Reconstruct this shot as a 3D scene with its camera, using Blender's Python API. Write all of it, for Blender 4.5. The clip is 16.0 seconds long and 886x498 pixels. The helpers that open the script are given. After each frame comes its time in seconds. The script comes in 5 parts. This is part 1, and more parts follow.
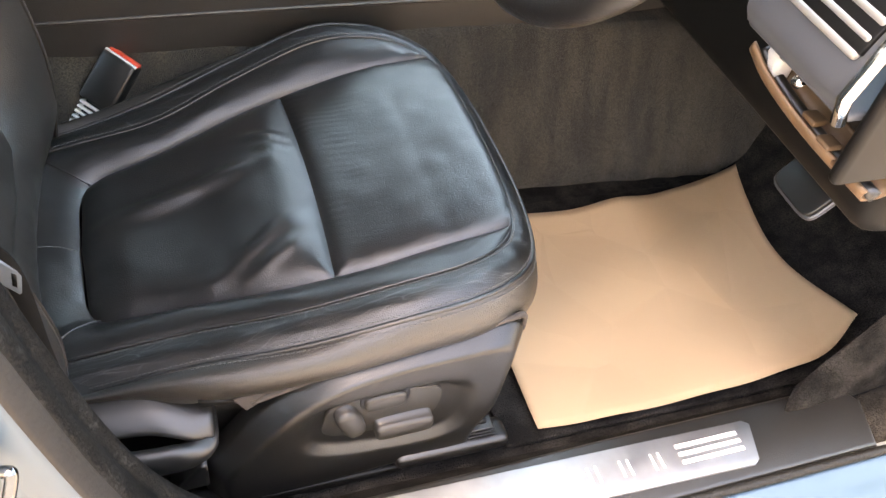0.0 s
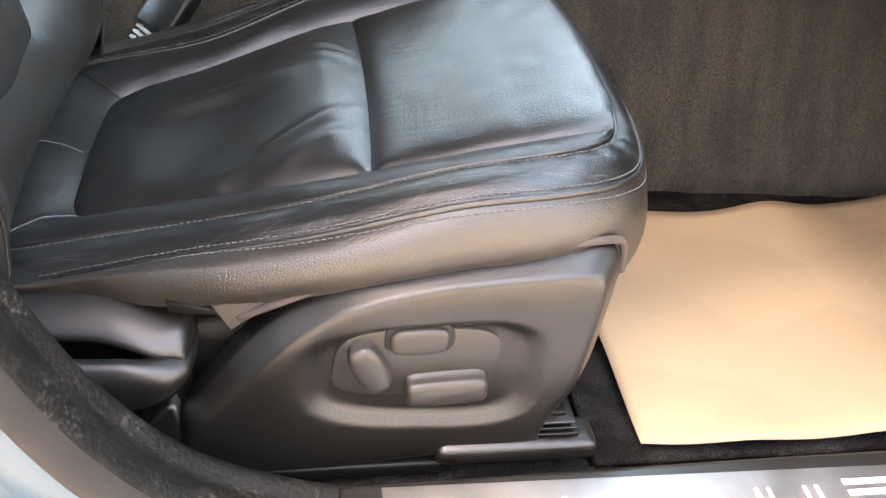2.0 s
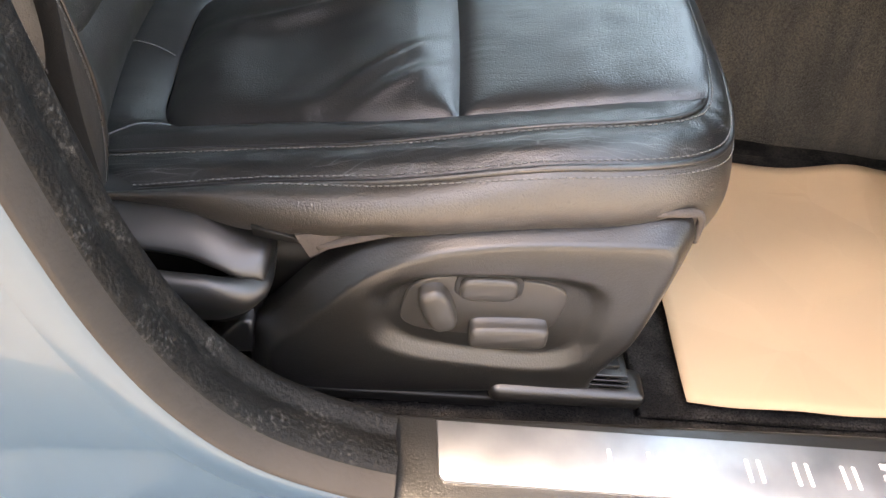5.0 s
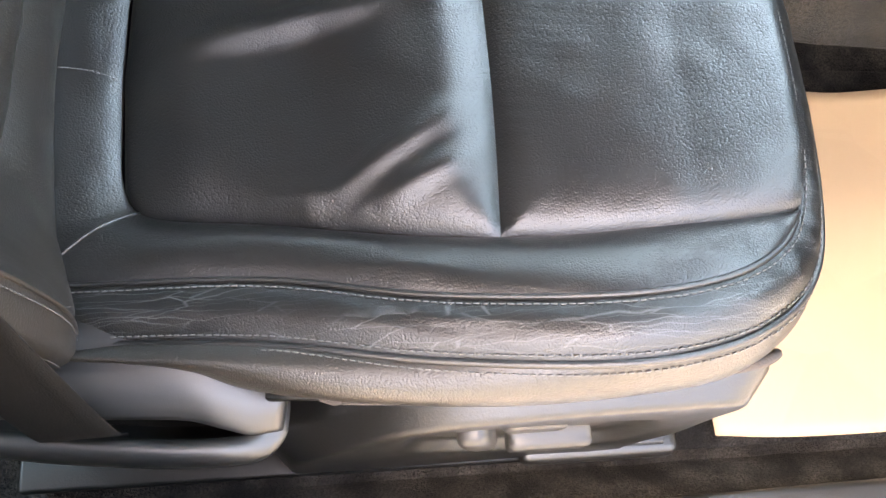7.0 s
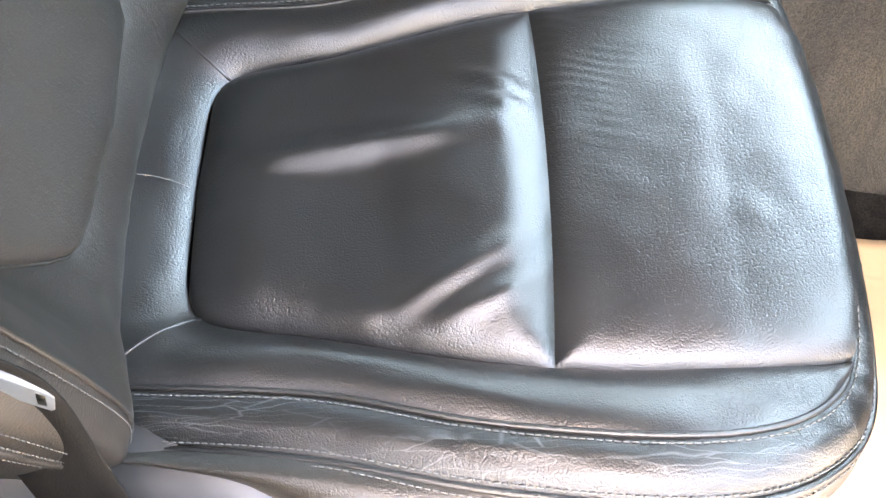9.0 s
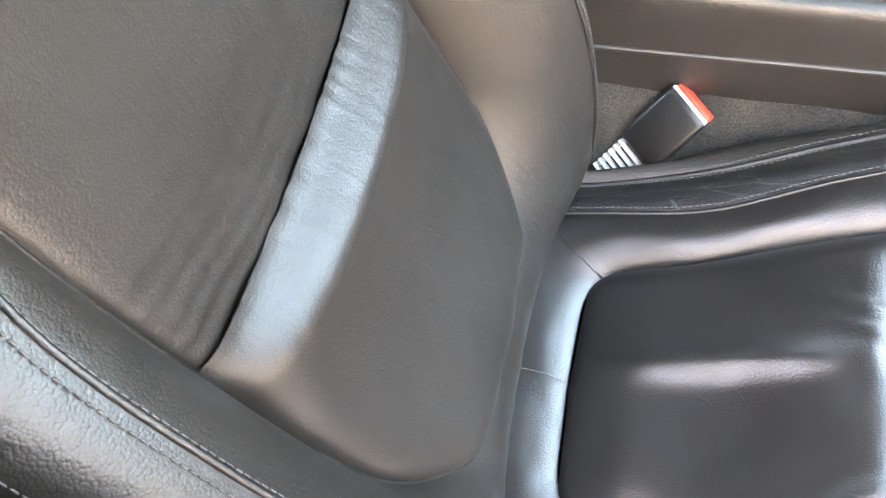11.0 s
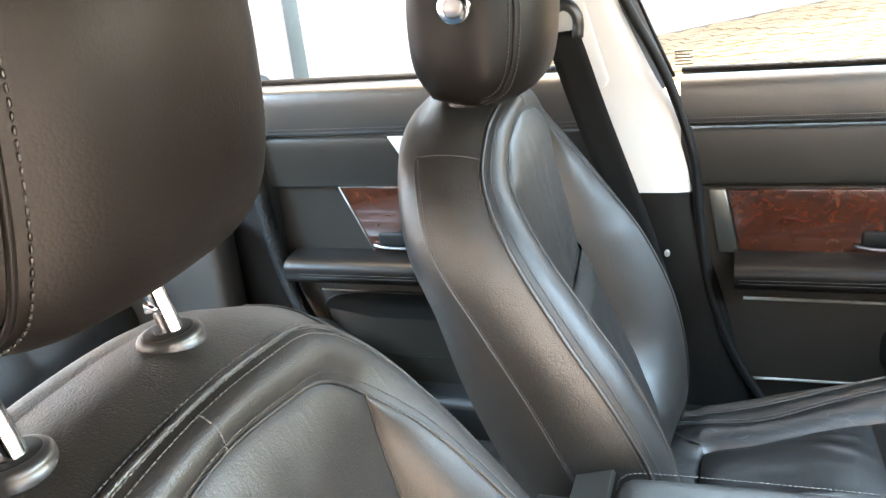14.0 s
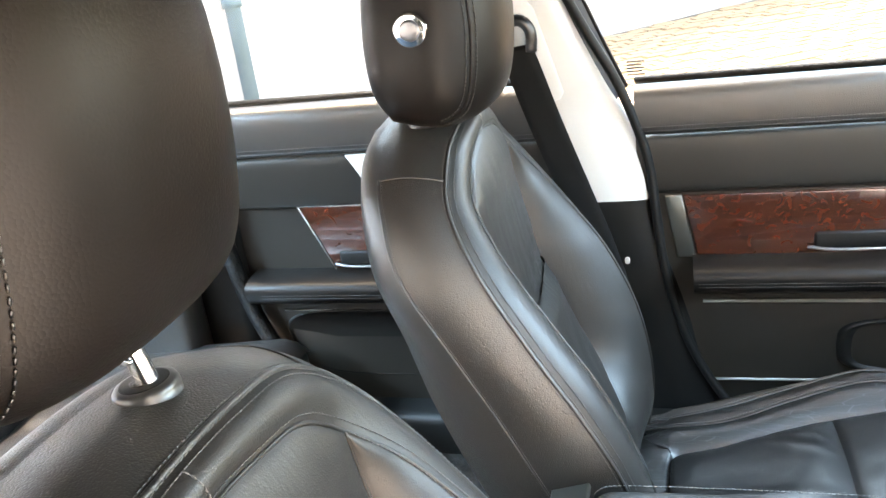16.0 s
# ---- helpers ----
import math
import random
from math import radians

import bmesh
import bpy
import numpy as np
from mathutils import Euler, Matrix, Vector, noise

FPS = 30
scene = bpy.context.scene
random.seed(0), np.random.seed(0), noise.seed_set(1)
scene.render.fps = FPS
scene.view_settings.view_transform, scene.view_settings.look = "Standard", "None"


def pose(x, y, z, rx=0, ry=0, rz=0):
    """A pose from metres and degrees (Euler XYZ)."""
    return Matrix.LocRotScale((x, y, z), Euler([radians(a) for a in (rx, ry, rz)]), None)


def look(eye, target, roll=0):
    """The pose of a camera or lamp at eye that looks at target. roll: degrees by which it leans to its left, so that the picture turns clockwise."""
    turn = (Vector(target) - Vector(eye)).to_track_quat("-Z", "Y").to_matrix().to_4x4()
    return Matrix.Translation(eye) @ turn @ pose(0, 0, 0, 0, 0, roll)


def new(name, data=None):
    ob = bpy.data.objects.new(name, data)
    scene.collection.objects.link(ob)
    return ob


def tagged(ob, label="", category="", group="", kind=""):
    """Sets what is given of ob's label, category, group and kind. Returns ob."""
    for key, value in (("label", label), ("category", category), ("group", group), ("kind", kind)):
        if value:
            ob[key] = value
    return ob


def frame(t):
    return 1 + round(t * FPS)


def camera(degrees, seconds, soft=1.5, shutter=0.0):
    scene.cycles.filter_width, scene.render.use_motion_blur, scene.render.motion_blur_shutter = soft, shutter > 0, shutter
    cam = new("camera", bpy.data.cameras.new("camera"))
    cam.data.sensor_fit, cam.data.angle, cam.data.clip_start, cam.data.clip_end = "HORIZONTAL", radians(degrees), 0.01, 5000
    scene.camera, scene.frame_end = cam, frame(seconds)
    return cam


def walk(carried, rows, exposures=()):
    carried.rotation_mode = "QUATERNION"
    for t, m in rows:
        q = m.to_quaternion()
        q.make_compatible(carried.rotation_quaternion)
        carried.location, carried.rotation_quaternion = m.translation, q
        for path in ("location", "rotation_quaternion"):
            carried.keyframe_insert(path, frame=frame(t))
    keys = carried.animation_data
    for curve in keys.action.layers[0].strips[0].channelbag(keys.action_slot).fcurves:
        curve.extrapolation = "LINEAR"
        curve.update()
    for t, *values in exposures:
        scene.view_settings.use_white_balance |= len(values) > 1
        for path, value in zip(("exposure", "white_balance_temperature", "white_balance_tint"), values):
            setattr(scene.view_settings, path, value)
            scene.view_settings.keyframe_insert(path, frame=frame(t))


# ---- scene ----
cam = camera(54.7, 16.0)
PATH = [
    (0, (-0.163, -1.074, 1.226), (0.455, 0.171, -0.212), 11.6),
    (0.5, (-0.168, -1.062, 1.214), (0.25, 0.186, -0.292), 10.4),
    (1, (-0.159, -1.054, 1.207), (0.226, 0.192, -0.309), 8.1),
    (1.5, (-0.153, -1.057, 1.07), (0.274, 0.197, -0.429), 6.7),
    (2, (-0.053, -1.078, 0.922), (0.268, 0.485, -0.283), 6.3),
    (2.5, (-0.046, -1.094, 0.892), (0.134, 0.549, -0.235), 6.7),
    (3, (-0.045, -1.096, 0.895), (0.106, 0.546, -0.238), 6.9),
    (3.5, (-0.043, -1.095, 0.893), (0.094, 0.547, -0.24), 7.4),
    (4, (-0.044, -1.093, 0.889), (0.09, 0.55, -0.243), 8.4),
    (4.2, (-0.038, -1.092, 0.892), (0.078, 0.543, -0.253), 8.4),
    (6.3, (-0.161, -0.829, 1.087), (0.257, -0.035, -0.7), 25.4),
    (6.5, (-0.15, -0.776, 1.072), (0.269, 0.003, -0.722), 26.3),
    (7, (-0.146, -0.704, 1.058), (0.251, -0.034, -0.785), 27.8),
    (7.5, (-0.147, -0.687, 1.055), (0.261, -0.094, -0.811), 31.4),
    (8, (-0.146, -0.7, 1.04), (0.269, 0.229, -0.682), 22.5),
    (10.3, (-0.219, -0.654, 1.142), (-0.3, 0.18, -0.674), -0.2),
    (10.5, (-0.197, -0.642, 1.152), (-0.418, 0.188, -0.654), -8.7),
    (11, (-0.248, -0.623, 1.178), (-0.58, 0.306, -0.562), -8.6),
    (11.5, (-0.257, -0.614, 1.217), (-0.81, 0.491, -0.356), -13.1),
    (11.7, (-0.257, -0.608, 1.233), (-0.856, 0.578, -0.261), -12.0),
    (12, (-0.248, -0.615, 1.248), (-0.897, 0.695, -0.117), -11.5),
    (12.5, (-0.244, -0.62, 1.269), (-0.928, 0.842, 0.087), -9.2),
    (13, (-0.226, -0.633, 1.28), (-0.948, 0.964, 0.316), -8.5),
    (13.5, (-0.213, -0.652, 1.284), (-0.924, 1.032, 0.472), -7.6),
    (14, (-0.214, -0.671, 1.296), (-0.865, 1.073, 0.564), -6.6),
    (14.5, (-0.218, -0.681, 1.306), (-0.826, 1.091, 0.605), -6.3),
    (15, (-0.221, -0.683, 1.31), (-0.808, 1.091, 0.598), -6.4),
    (15.5, (-0.225, -0.688, 1.314), (-0.809, 1.088, 0.603), -6.5),
    (16, (-0.225, -0.668, 1.315), (-0.777, 1.109, 0.582), -7.9),
]
walk(cam, [(t, look(eye, target, roll)) for t, eye, target, roll in PATH], [(0, 4.8, 10700, 20), (1.2, 4.8, 10700, 20), (2, 5.1, 10700, 20), (2.5, 5.25, 10700, 20), (3, 4.85, 10700, 20), (4.2, 4.8, 10700, 20), (6.5, 4.9, 10900, 20), (7, 5.5, 10900, 20), (7.5, 5.42, 10800, 20), (8, 5.65, 11000, 19), (10.3, 6.48, 10500, 20), (11, 6.35, 10600, 20), (12, 6.1, 10500, 20), (12.5, 6.15, 10400, 20), (13, 6.3, 10300, 20), (13.5, 6.1, 10100, 19), (14.5, 5.82, 9600, 17), (15.5, 5.98, 9600, 17), (16, 5.95, 9600, 17)])

# ---- world and sun ----
SUN_UP, SUN_TURN = 70.0, 276.0
world = bpy.data.worlds.new("sky")
scene.world = world
world.use_nodes = True
wn = world.node_tree
sky = wn.nodes.new("ShaderNodeTexSky")
sky.sky_type, sky.sun_disc = "NISHITA", False
sky.sun_elevation, sky.sun_rotation = radians(SUN_UP), radians(SUN_TURN)
bg = wn.nodes["Background"]
wn.links.new(sky.outputs[0], bg.inputs[0])
bg.inputs[1].default_value = 0.11
sun_data = bpy.data.lights.new("sun", "SUN")
sun_data.energy, sun_data.angle, sun_data.color = 0.75, radians(14.0), (1.0, 0.95, 0.88)
sun = new("sun", sun_data)
up, turn = radians(SUN_UP), radians(SUN_TURN)
sun_from = Vector((math.sin(turn) * math.cos(up), math.cos(turn) * math.cos(up), math.sin(up)))
sun.matrix_world = look(sun_from * 20, (0, 0, 0))


def sky_opening(name, at, toward, wide, high, watts, tint=(0.28, 0.60, 1.0)):
    """An area lamp outside a window that stands in for the sky's light through it."""
    data = bpy.data.lights.new(name, "AREA")
    data.shape, data.size, data.size_y, data.energy, data.color = "RECTANGLE", wide, high, watts, tint
    new(name, data).matrix_world = look(at, toward)


sky_opening("sky_far_side", (-0.15, 1.45, 1.95), (-0.15, 0.45, 0.95), 1.9, 0.9, 9.0, (0.32, 0.62, 1.0))
sky_opening("sky_rear_window", (-2.1, 0.0, 1.72), (-1.3, 0.0, 0.72), 1.1, 0.5, 10.0, (0.26, 0.58, 1.0))
sky_opening("sky_windscreen", (1.10, 0.0, 1.80), (0.0, 0.0, 0.75), 1.5, 1.0, 3.6)


# ---- materials ----
def material(name, base, rough=0.5, metal=0.0, spec=0.5, bump=None, mottled=None, sheen=0.0, coat=0.0, rough_spread=0.0, streak=None, wrinkle=None, speckle=None):
    """base colour; bump: (kind, scale, strength, distance); mottled: (scale, other colour, amount)."""
    m = bpy.data.materials.new(name)
    m.use_nodes = True
    n, l = m.node_tree.nodes, m.node_tree.links
    b = n["Principled BSDF"]
    b.inputs["Base Color"].default_value = (*base, 1)
    b.inputs["Roughness"].default_value = rough
    b.inputs["Metallic"].default_value = metal
    b.inputs["Specular IOR Level"].default_value = spec
    b.inputs["Sheen Weight"].default_value = sheen
    b.inputs["Coat Weight"].default_value = coat
    g = n.new("ShaderNodeNewGeometry")
    if mottled:
        scale, other, amount = mottled
        t = n.new("ShaderNodeTexNoise")
        t.inputs["Scale"].default_value, t.inputs["Detail"].default_value = scale, 6
        if streak:
            long = n.new("ShaderNodeVectorMath")
            long.operation = "MULTIPLY"
            long.inputs[1].default_value = streak
            l.new(g.outputs["Position"], long.inputs[0])
            l.new(long.outputs[0], t.inputs["Vector"])
        else:
            l.new(g.outputs["Position"], t.inputs["Vector"])
        r = n.new("ShaderNodeMapRange")
        r.inputs["From Min"].default_value, r.inputs["From Max"].default_value, r.inputs["To Max"].default_value = 0.38, 0.66, amount
        l.new(t.outputs["Fac"], r.inputs["Value"])
        x = n.new("ShaderNodeMix")
        x.data_type = "RGBA"
        x.inputs["A"].default_value, x.inputs["B"].default_value = (*base, 1), (*other, 1)
        l.new(r.outputs[0], x.inputs["Factor"])
        l.new(x.outputs["Result"], b.inputs["Base Color"])
    if speckle:
        size, low, high = speckle
        t = n.new("ShaderNodeTexNoise")
        t.inputs["Scale"].default_value, t.inputs["Detail"].default_value = size, 3
        l.new(g.outputs["Position"], t.inputs["Vector"])
        r = n.new("ShaderNodeMapRange")
        r.inputs["From Min"].default_value, r.inputs["From Max"].default_value = 0.35, 0.65
        r.inputs["To Min"].default_value, r.inputs["To Max"].default_value = low, high
        l.new(t.outputs["Fac"], r.inputs["Value"])
        k = n.new("ShaderNodeVectorMath")
        k.operation = "SCALE"
        k.inputs[0].default_value = base
        if mottled:
            l.new(x.outputs["Result"], k.inputs[0])
        l.new(r.outputs[0], k.inputs["Scale"])
        l.new(k.outputs[0], b.inputs["Base Color"])
    if rough_spread:
        t = n.new("ShaderNodeTexNoise")
        t.inputs["Scale"].default_value, t.inputs["Detail"].default_value = 28, 5
        l.new(g.outputs["Position"], t.inputs["Vector"])
        r = n.new("ShaderNodeMapRange")
        r.inputs["From Min"].default_value, r.inputs["From Max"].default_value = 0.3, 0.7
        r.inputs["To Min"].default_value, r.inputs["To Max"].default_value = rough - rough_spread, rough + rough_spread
        l.new(t.outputs["Fac"], r.inputs["Value"])
        l.new(r.outputs[0], b.inputs["Roughness"])
    if bump:
        kind, scale, strength, distance = bump
        if kind == "cells":
            t = n.new("ShaderNodeTexVoronoi")
            t.feature = "F1"
            dome = n.new("ShaderNodeMath")
            dome.operation = "POWER"
            dome.inputs[1].default_value = 2.0
            l.new(t.outputs["Distance"], dome.inputs[0])
            out = dome.outputs[0]
        elif kind == "creases":
            t = n.new("ShaderNodeTexVoronoi")
            t.feature = "DISTANCE_TO_EDGE"
            out = t.outputs["Distance"]
        else:
            t = n.new("ShaderNodeTexNoise")
            t.inputs["Detail"].default_value = 5
            out = t.outputs["Fac"]
        t.inputs["Scale"].default_value = scale
        l.new(g.outputs["Position"], t.inputs["Vector"])
        u = n.new("ShaderNodeBump")
        u.inputs["Strength"].default_value, u.inputs["Distance"].default_value = strength, distance
        u.invert = kind == "cells"
        l.new(out, u.inputs["Height"])
        l.new(u.outputs[0], b.inputs["Normal"])
        if wrinkle:
            size, stretch, depth = wrinkle
            long = n.new("ShaderNodeVectorMath")
            long.operation = "MULTIPLY"
            long.inputs[1].default_value = stretch
            l.new(g.outputs["Position"], long.inputs[0])
            t = n.new("ShaderNodeTexNoise")
            t.noise_type = "RIDGED_MULTIFRACTAL"
            t.inputs["Scale"].default_value, t.inputs["Detail"].default_value, t.inputs["Distortion"].default_value = size, 3, 0.4
            l.new(long.outputs[0], t.inputs["Vector"])
            k = n.new("ShaderNodeBump")
            k.inputs["Strength"].default_value, k.inputs["Distance"].default_value = 0.5, depth
            l.new(t.outputs["Fac"], k.inputs["Height"])
            l.new(k.outputs[0], u.inputs["Normal"])
    return m


LEATHER = material("black grained leather", (0.0105, 0.0096, 0.0094), 0.32, spec=0.85, bump=("cells", 740, 0.6, 0.00036), mottled=(14, (0.0145, 0.0135, 0.013), 0.7), rough_spread=0.03)
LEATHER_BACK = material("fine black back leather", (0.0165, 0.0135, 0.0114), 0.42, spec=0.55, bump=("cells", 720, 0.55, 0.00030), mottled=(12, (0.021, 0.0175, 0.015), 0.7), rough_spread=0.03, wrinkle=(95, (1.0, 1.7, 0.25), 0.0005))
LEATHER_SIDE = material("charcoal side leather", (0.020, 0.0165, 0.0138), 0.38, spec=0.85, bump=("cells", 720, 0.65, 0.00042), mottled=(11, (0.026, 0.0220, 0.0185), 0.7), rough_spread=0.04)
LEATHER_REST = material("smooth charcoal leather", (0.0056, 0.0040, 0.0034), 0.42, spec=0.20, bump=("cells", 620, 0.35, 0.0003), mottled=(9, (0.0092, 0.0068, 0.0056), 0.7), rough_spread=0.04)
THREAD = material("grey thread", (0.11, 0.107, 0.103), 0.7)
THREAD_DARK = material("dull brown thread", (0.085, 0.080, 0.075), 0.7)
PLASTIC = material("black grained plastic", (0.008, 0.0075, 0.007), 0.34, spec=0.75, bump=("noise", 620, 0.55, 0.0005), rough_spread=0.04)
SHELL_PLASTIC = material("smooth black cover plastic", (0.009, 0.0090, 0.0092), 0.42, spec=0.85, bump=("noise", 900, 0.2, 0.0002), rough_spread=0.03)
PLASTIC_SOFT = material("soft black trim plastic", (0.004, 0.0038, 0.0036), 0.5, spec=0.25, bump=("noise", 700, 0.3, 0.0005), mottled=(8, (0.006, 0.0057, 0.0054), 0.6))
GREY_PLASTIC = material("slate grey dash plastic", (0.070, 0.076, 0.086), 0.5, bump=("noise", 700, 0.25, 0.0004), mottled=(7, (0.085, 0.091, 0.100), 0.5))
CHARCOAL = material("charcoal switch plastic", (0.030, 0.028, 0.026), 0.34, bump=("noise", 900, 0.25, 0.0004), rough_spread=0.04)
PALE_TRIM = material("pale grey pillar plastic", (0.62, 0.61, 0.58), 0.6, bump=("noise", 600, 0.25, 0.0005), mottled=(5, (0.56, 0.55, 0.52), 0.5))
LINING = material("roof cloth darkened to dim reflections", (0.07, 0.064, 0.058), 0.9, bump=("noise", 900, 0.4, 0.0006), mottled=(6, (0.06, 0.055, 0.05), 0.5))
CARPET = material("brown grey carpet", (0.030, 0.026, 0.021), 0.95, bump=("noise", 800, 1.0, 0.004), mottled=(13, (0.060, 0.051, 0.038), 0.95), spec=0.1, sheen=0.15, streak=(2.6, 1.0, 0.45), speckle=(480, 0.45, 1.6))
CARPET_DARK = material("black carpet", (0.007, 0.0064, 0.006), 0.95, bump=("noise", 450, 1.0, 0.004), mottled=(30, (0.030, 0.027, 0.0245), 0.8), spec=0.1, speckle=(520, 0.4, 1.7))
KRAFT = material("kraft paper", (0.40, 0.265, 0.16), 0.75, bump=("creases", 7, 0.60, 0.012), mottled=(9, (0.39, 0.26, 0.155), 0.8))
PAINT = material("pale blue silver paint", (0.040, 0.078, 0.112), 0.36, metal=0.25, coat=0.4, mottled=(4, (0.036, 0.070, 0.101), 0.5))
SHADED_FLANGE = material("brown grey shaded flange paint", (0.028, 0.024, 0.021), 0.7, spec=0.3, bump=("noise", 120, 0.4, 0.002), mottled=(25, (0.020, 0.017, 0.015), 0.7))
RUBBER = material("black door seal rubber", (0.003, 0.003, 0.003), 0.5, spec=0.35, bump=("noise", 150, 0.9, 0.003))
DARK_METAL = material("dark satin metal", (0.13, 0.135, 0.12), 0.32, metal=0.9)
GLOSS_BLACK = material("glossy black plastic", (0.005, 0.005, 0.005), 0.3)
CHROME = material("chrome", (0.75, 0.75, 0.74), 0.12, metal=1.0)
ALLOY = material("brushed aluminium plate", (0.37, 0.375, 0.385), 0.42, metal=1.0, mottled=(60, (0.32, 0.325, 0.335), 0.5), rough_spread=0.06)
ETCHED = material("pale etched lettering", (0.78, 0.79, 0.80), 0.6, metal=0.4)
POLISHED = material("polished striker steel", (0.20, 0.20, 0.20), 0.14, metal=1.0, mottled=(40, (0.12, 0.12, 0.12), 0.6))
TONGUE = material("slate blue tongue steel", (0.17, 0.195, 0.215), 0.42, metal=0.3, mottled=(60, (0.14, 0.16, 0.175), 0.6))
STEEL = material("dull steel", (0.24, 0.24, 0.25), 0.35, metal=0.9)
SATIN_DARK = material("dark satin guide plastic", (0.022, 0.0205, 0.019), 0.33, spec=0.7, rough_spread=0.04)
SATIN = material("satin silver plastic", (0.42, 0.41, 0.38), 0.4, metal=0.5)
WEBBING = material("black seat belt webbing", (0.0065, 0.0060, 0.0056), 0.85, spec=0.15, bump=("noise", 900, 0.6, 0.001))
RED = material("orange red release button", (0.75, 0.07, 0.035), 0.4)
WHITE = material("white label card", (0.50, 0.50, 0.49), 0.6)
YELLOW = material("yellow label stripe", (0.75, 0.50, 0.03), 0.6)
INK = material("black ink", (0.015, 0.015, 0.015), 0.7)
BRASS = material("brown bare metal", (0.20, 0.12, 0.07), 0.5, metal=0.3, mottled=(20, (0.12, 0.07, 0.04), 0.7))
WALL_PAINT = material("white sunlit wall paint", (0.80, 0.79, 0.76), 0.9, bump=("noise", 30, 0.3, 0.01), mottled=(2, (0.72, 0.70, 0.66), 0.6))
PIPE_PAINT = material("pale blue pipe paint", (0.17, 0.28, 0.34), 0.6, mottled=(6, (0.20, 0.31, 0.37), 0.7))
BOUNCE_WALL_PAINT = material("cream paint of the unseen wall", (0.72, 0.65, 0.56), 0.9, bump=("noise", 25, 0.4, 0.01), mottled=(1.5, (0.65, 0.58, 0.50), 0.7))
BOUNCE_PAVING = material("pale sandy yard paving", (0.44, 0.40, 0.345), 0.9, bump=("noise", 120, 0.6, 0.005), mottled=(4, (0.38, 0.345, 0.30), 0.7))
DOOR_SKIN = material("soft black door plastic", (0.014, 0.0118, 0.0096), 0.42, spec=0.32, bump=("noise", 600, 0.3, 0.0005), mottled=(9, (0.018, 0.0155, 0.013), 0.6))
FELT = material("brown grey felt", (0.055, 0.045, 0.040), 0.95, bump=("noise", 500, 0.6, 0.001))
EARTH = material("sandy joint earth", (0.15, 0.115, 0.085), 0.95, bump=("noise", 20, 0.6, 0.02), mottled=(3, (0.19, 0.15, 0.11), 0.8))
BRICK = material("red clay paving brick", (0.44, 0.315, 0.190), 0.9, bump=("noise", 60, 0.5, 0.006), mottled=(1.3, (0.48, 0.37, 0.245), 0.9))


def burl():
    m = material("glossy burr walnut", (0.08, 0.018, 0.008), 0.14, coat=1.0)
    n, l = m.node_tree.nodes, m.node_tree.links
    g = n.new("ShaderNodeNewGeometry")
    t = n.new("ShaderNodeTexNoise")
    t.inputs["Scale"].default_value, t.inputs["Detail"].default_value, t.inputs["Distortion"].default_value = 42, 9, 2.2
    l.new(g.outputs["Position"], t.inputs["Vector"])
    r = n.new("ShaderNodeValToRGB")
    r.color_ramp.elements[0].position, r.color_ramp.elements[0].color = 0.25, (0.028, 0.007, 0.004, 1)
    r.color_ramp.elements[1].position, r.color_ramp.elements[1].color = 0.80, (0.085, 0.020, 0.009, 1)
    l.new(t.outputs["Fac"], r.inputs[0])
    l.new(r.outputs[0], n["Principled BSDF"].inputs["Base Color"])
    return m


def dusty():
    """Seal rubber with pale lint and dust caught in its nap."""
    m = material("dusty door seal rubber", (0.003, 0.0029, 0.0028), 0.6, spec=0.2, bump=("noise", 260, 0.8, 0.002))
    n, l = m.node_tree.nodes, m.node_tree.links
    g = n.new("ShaderNodeNewGeometry")
    both = n.new("ShaderNodeMath")
    both.operation = "MULTIPLY"
    for k, (scale, low, high) in enumerate(((34, 0.48, 0.62), (340, 0.52, 0.66))):
        t = n.new("ShaderNodeTexNoise")
        t.inputs["Scale"].default_value, t.inputs["Detail"].default_value = scale, 5
        l.new(g.outputs["Position"], t.inputs["Vector"])
        r = n.new("ShaderNodeMapRange")
        r.inputs["From Min"].default_value, r.inputs["From Max"].default_value = low, high
        l.new(t.outputs["Fac"], r.inputs["Value"])
        l.new(r.outputs[0], both.inputs[k])
    x = n.new("ShaderNodeMix")
    x.data_type = "RGBA"
    x.inputs["A"].default_value, x.inputs["B"].default_value = (0.0030, 0.0029, 0.0028, 1), (0.042, 0.040, 0.037, 1)
    l.new(both.outputs[0], x.inputs["Factor"])
    l.new(x.outputs["Result"], n["Principled BSDF"].inputs["Base Color"])
    return m


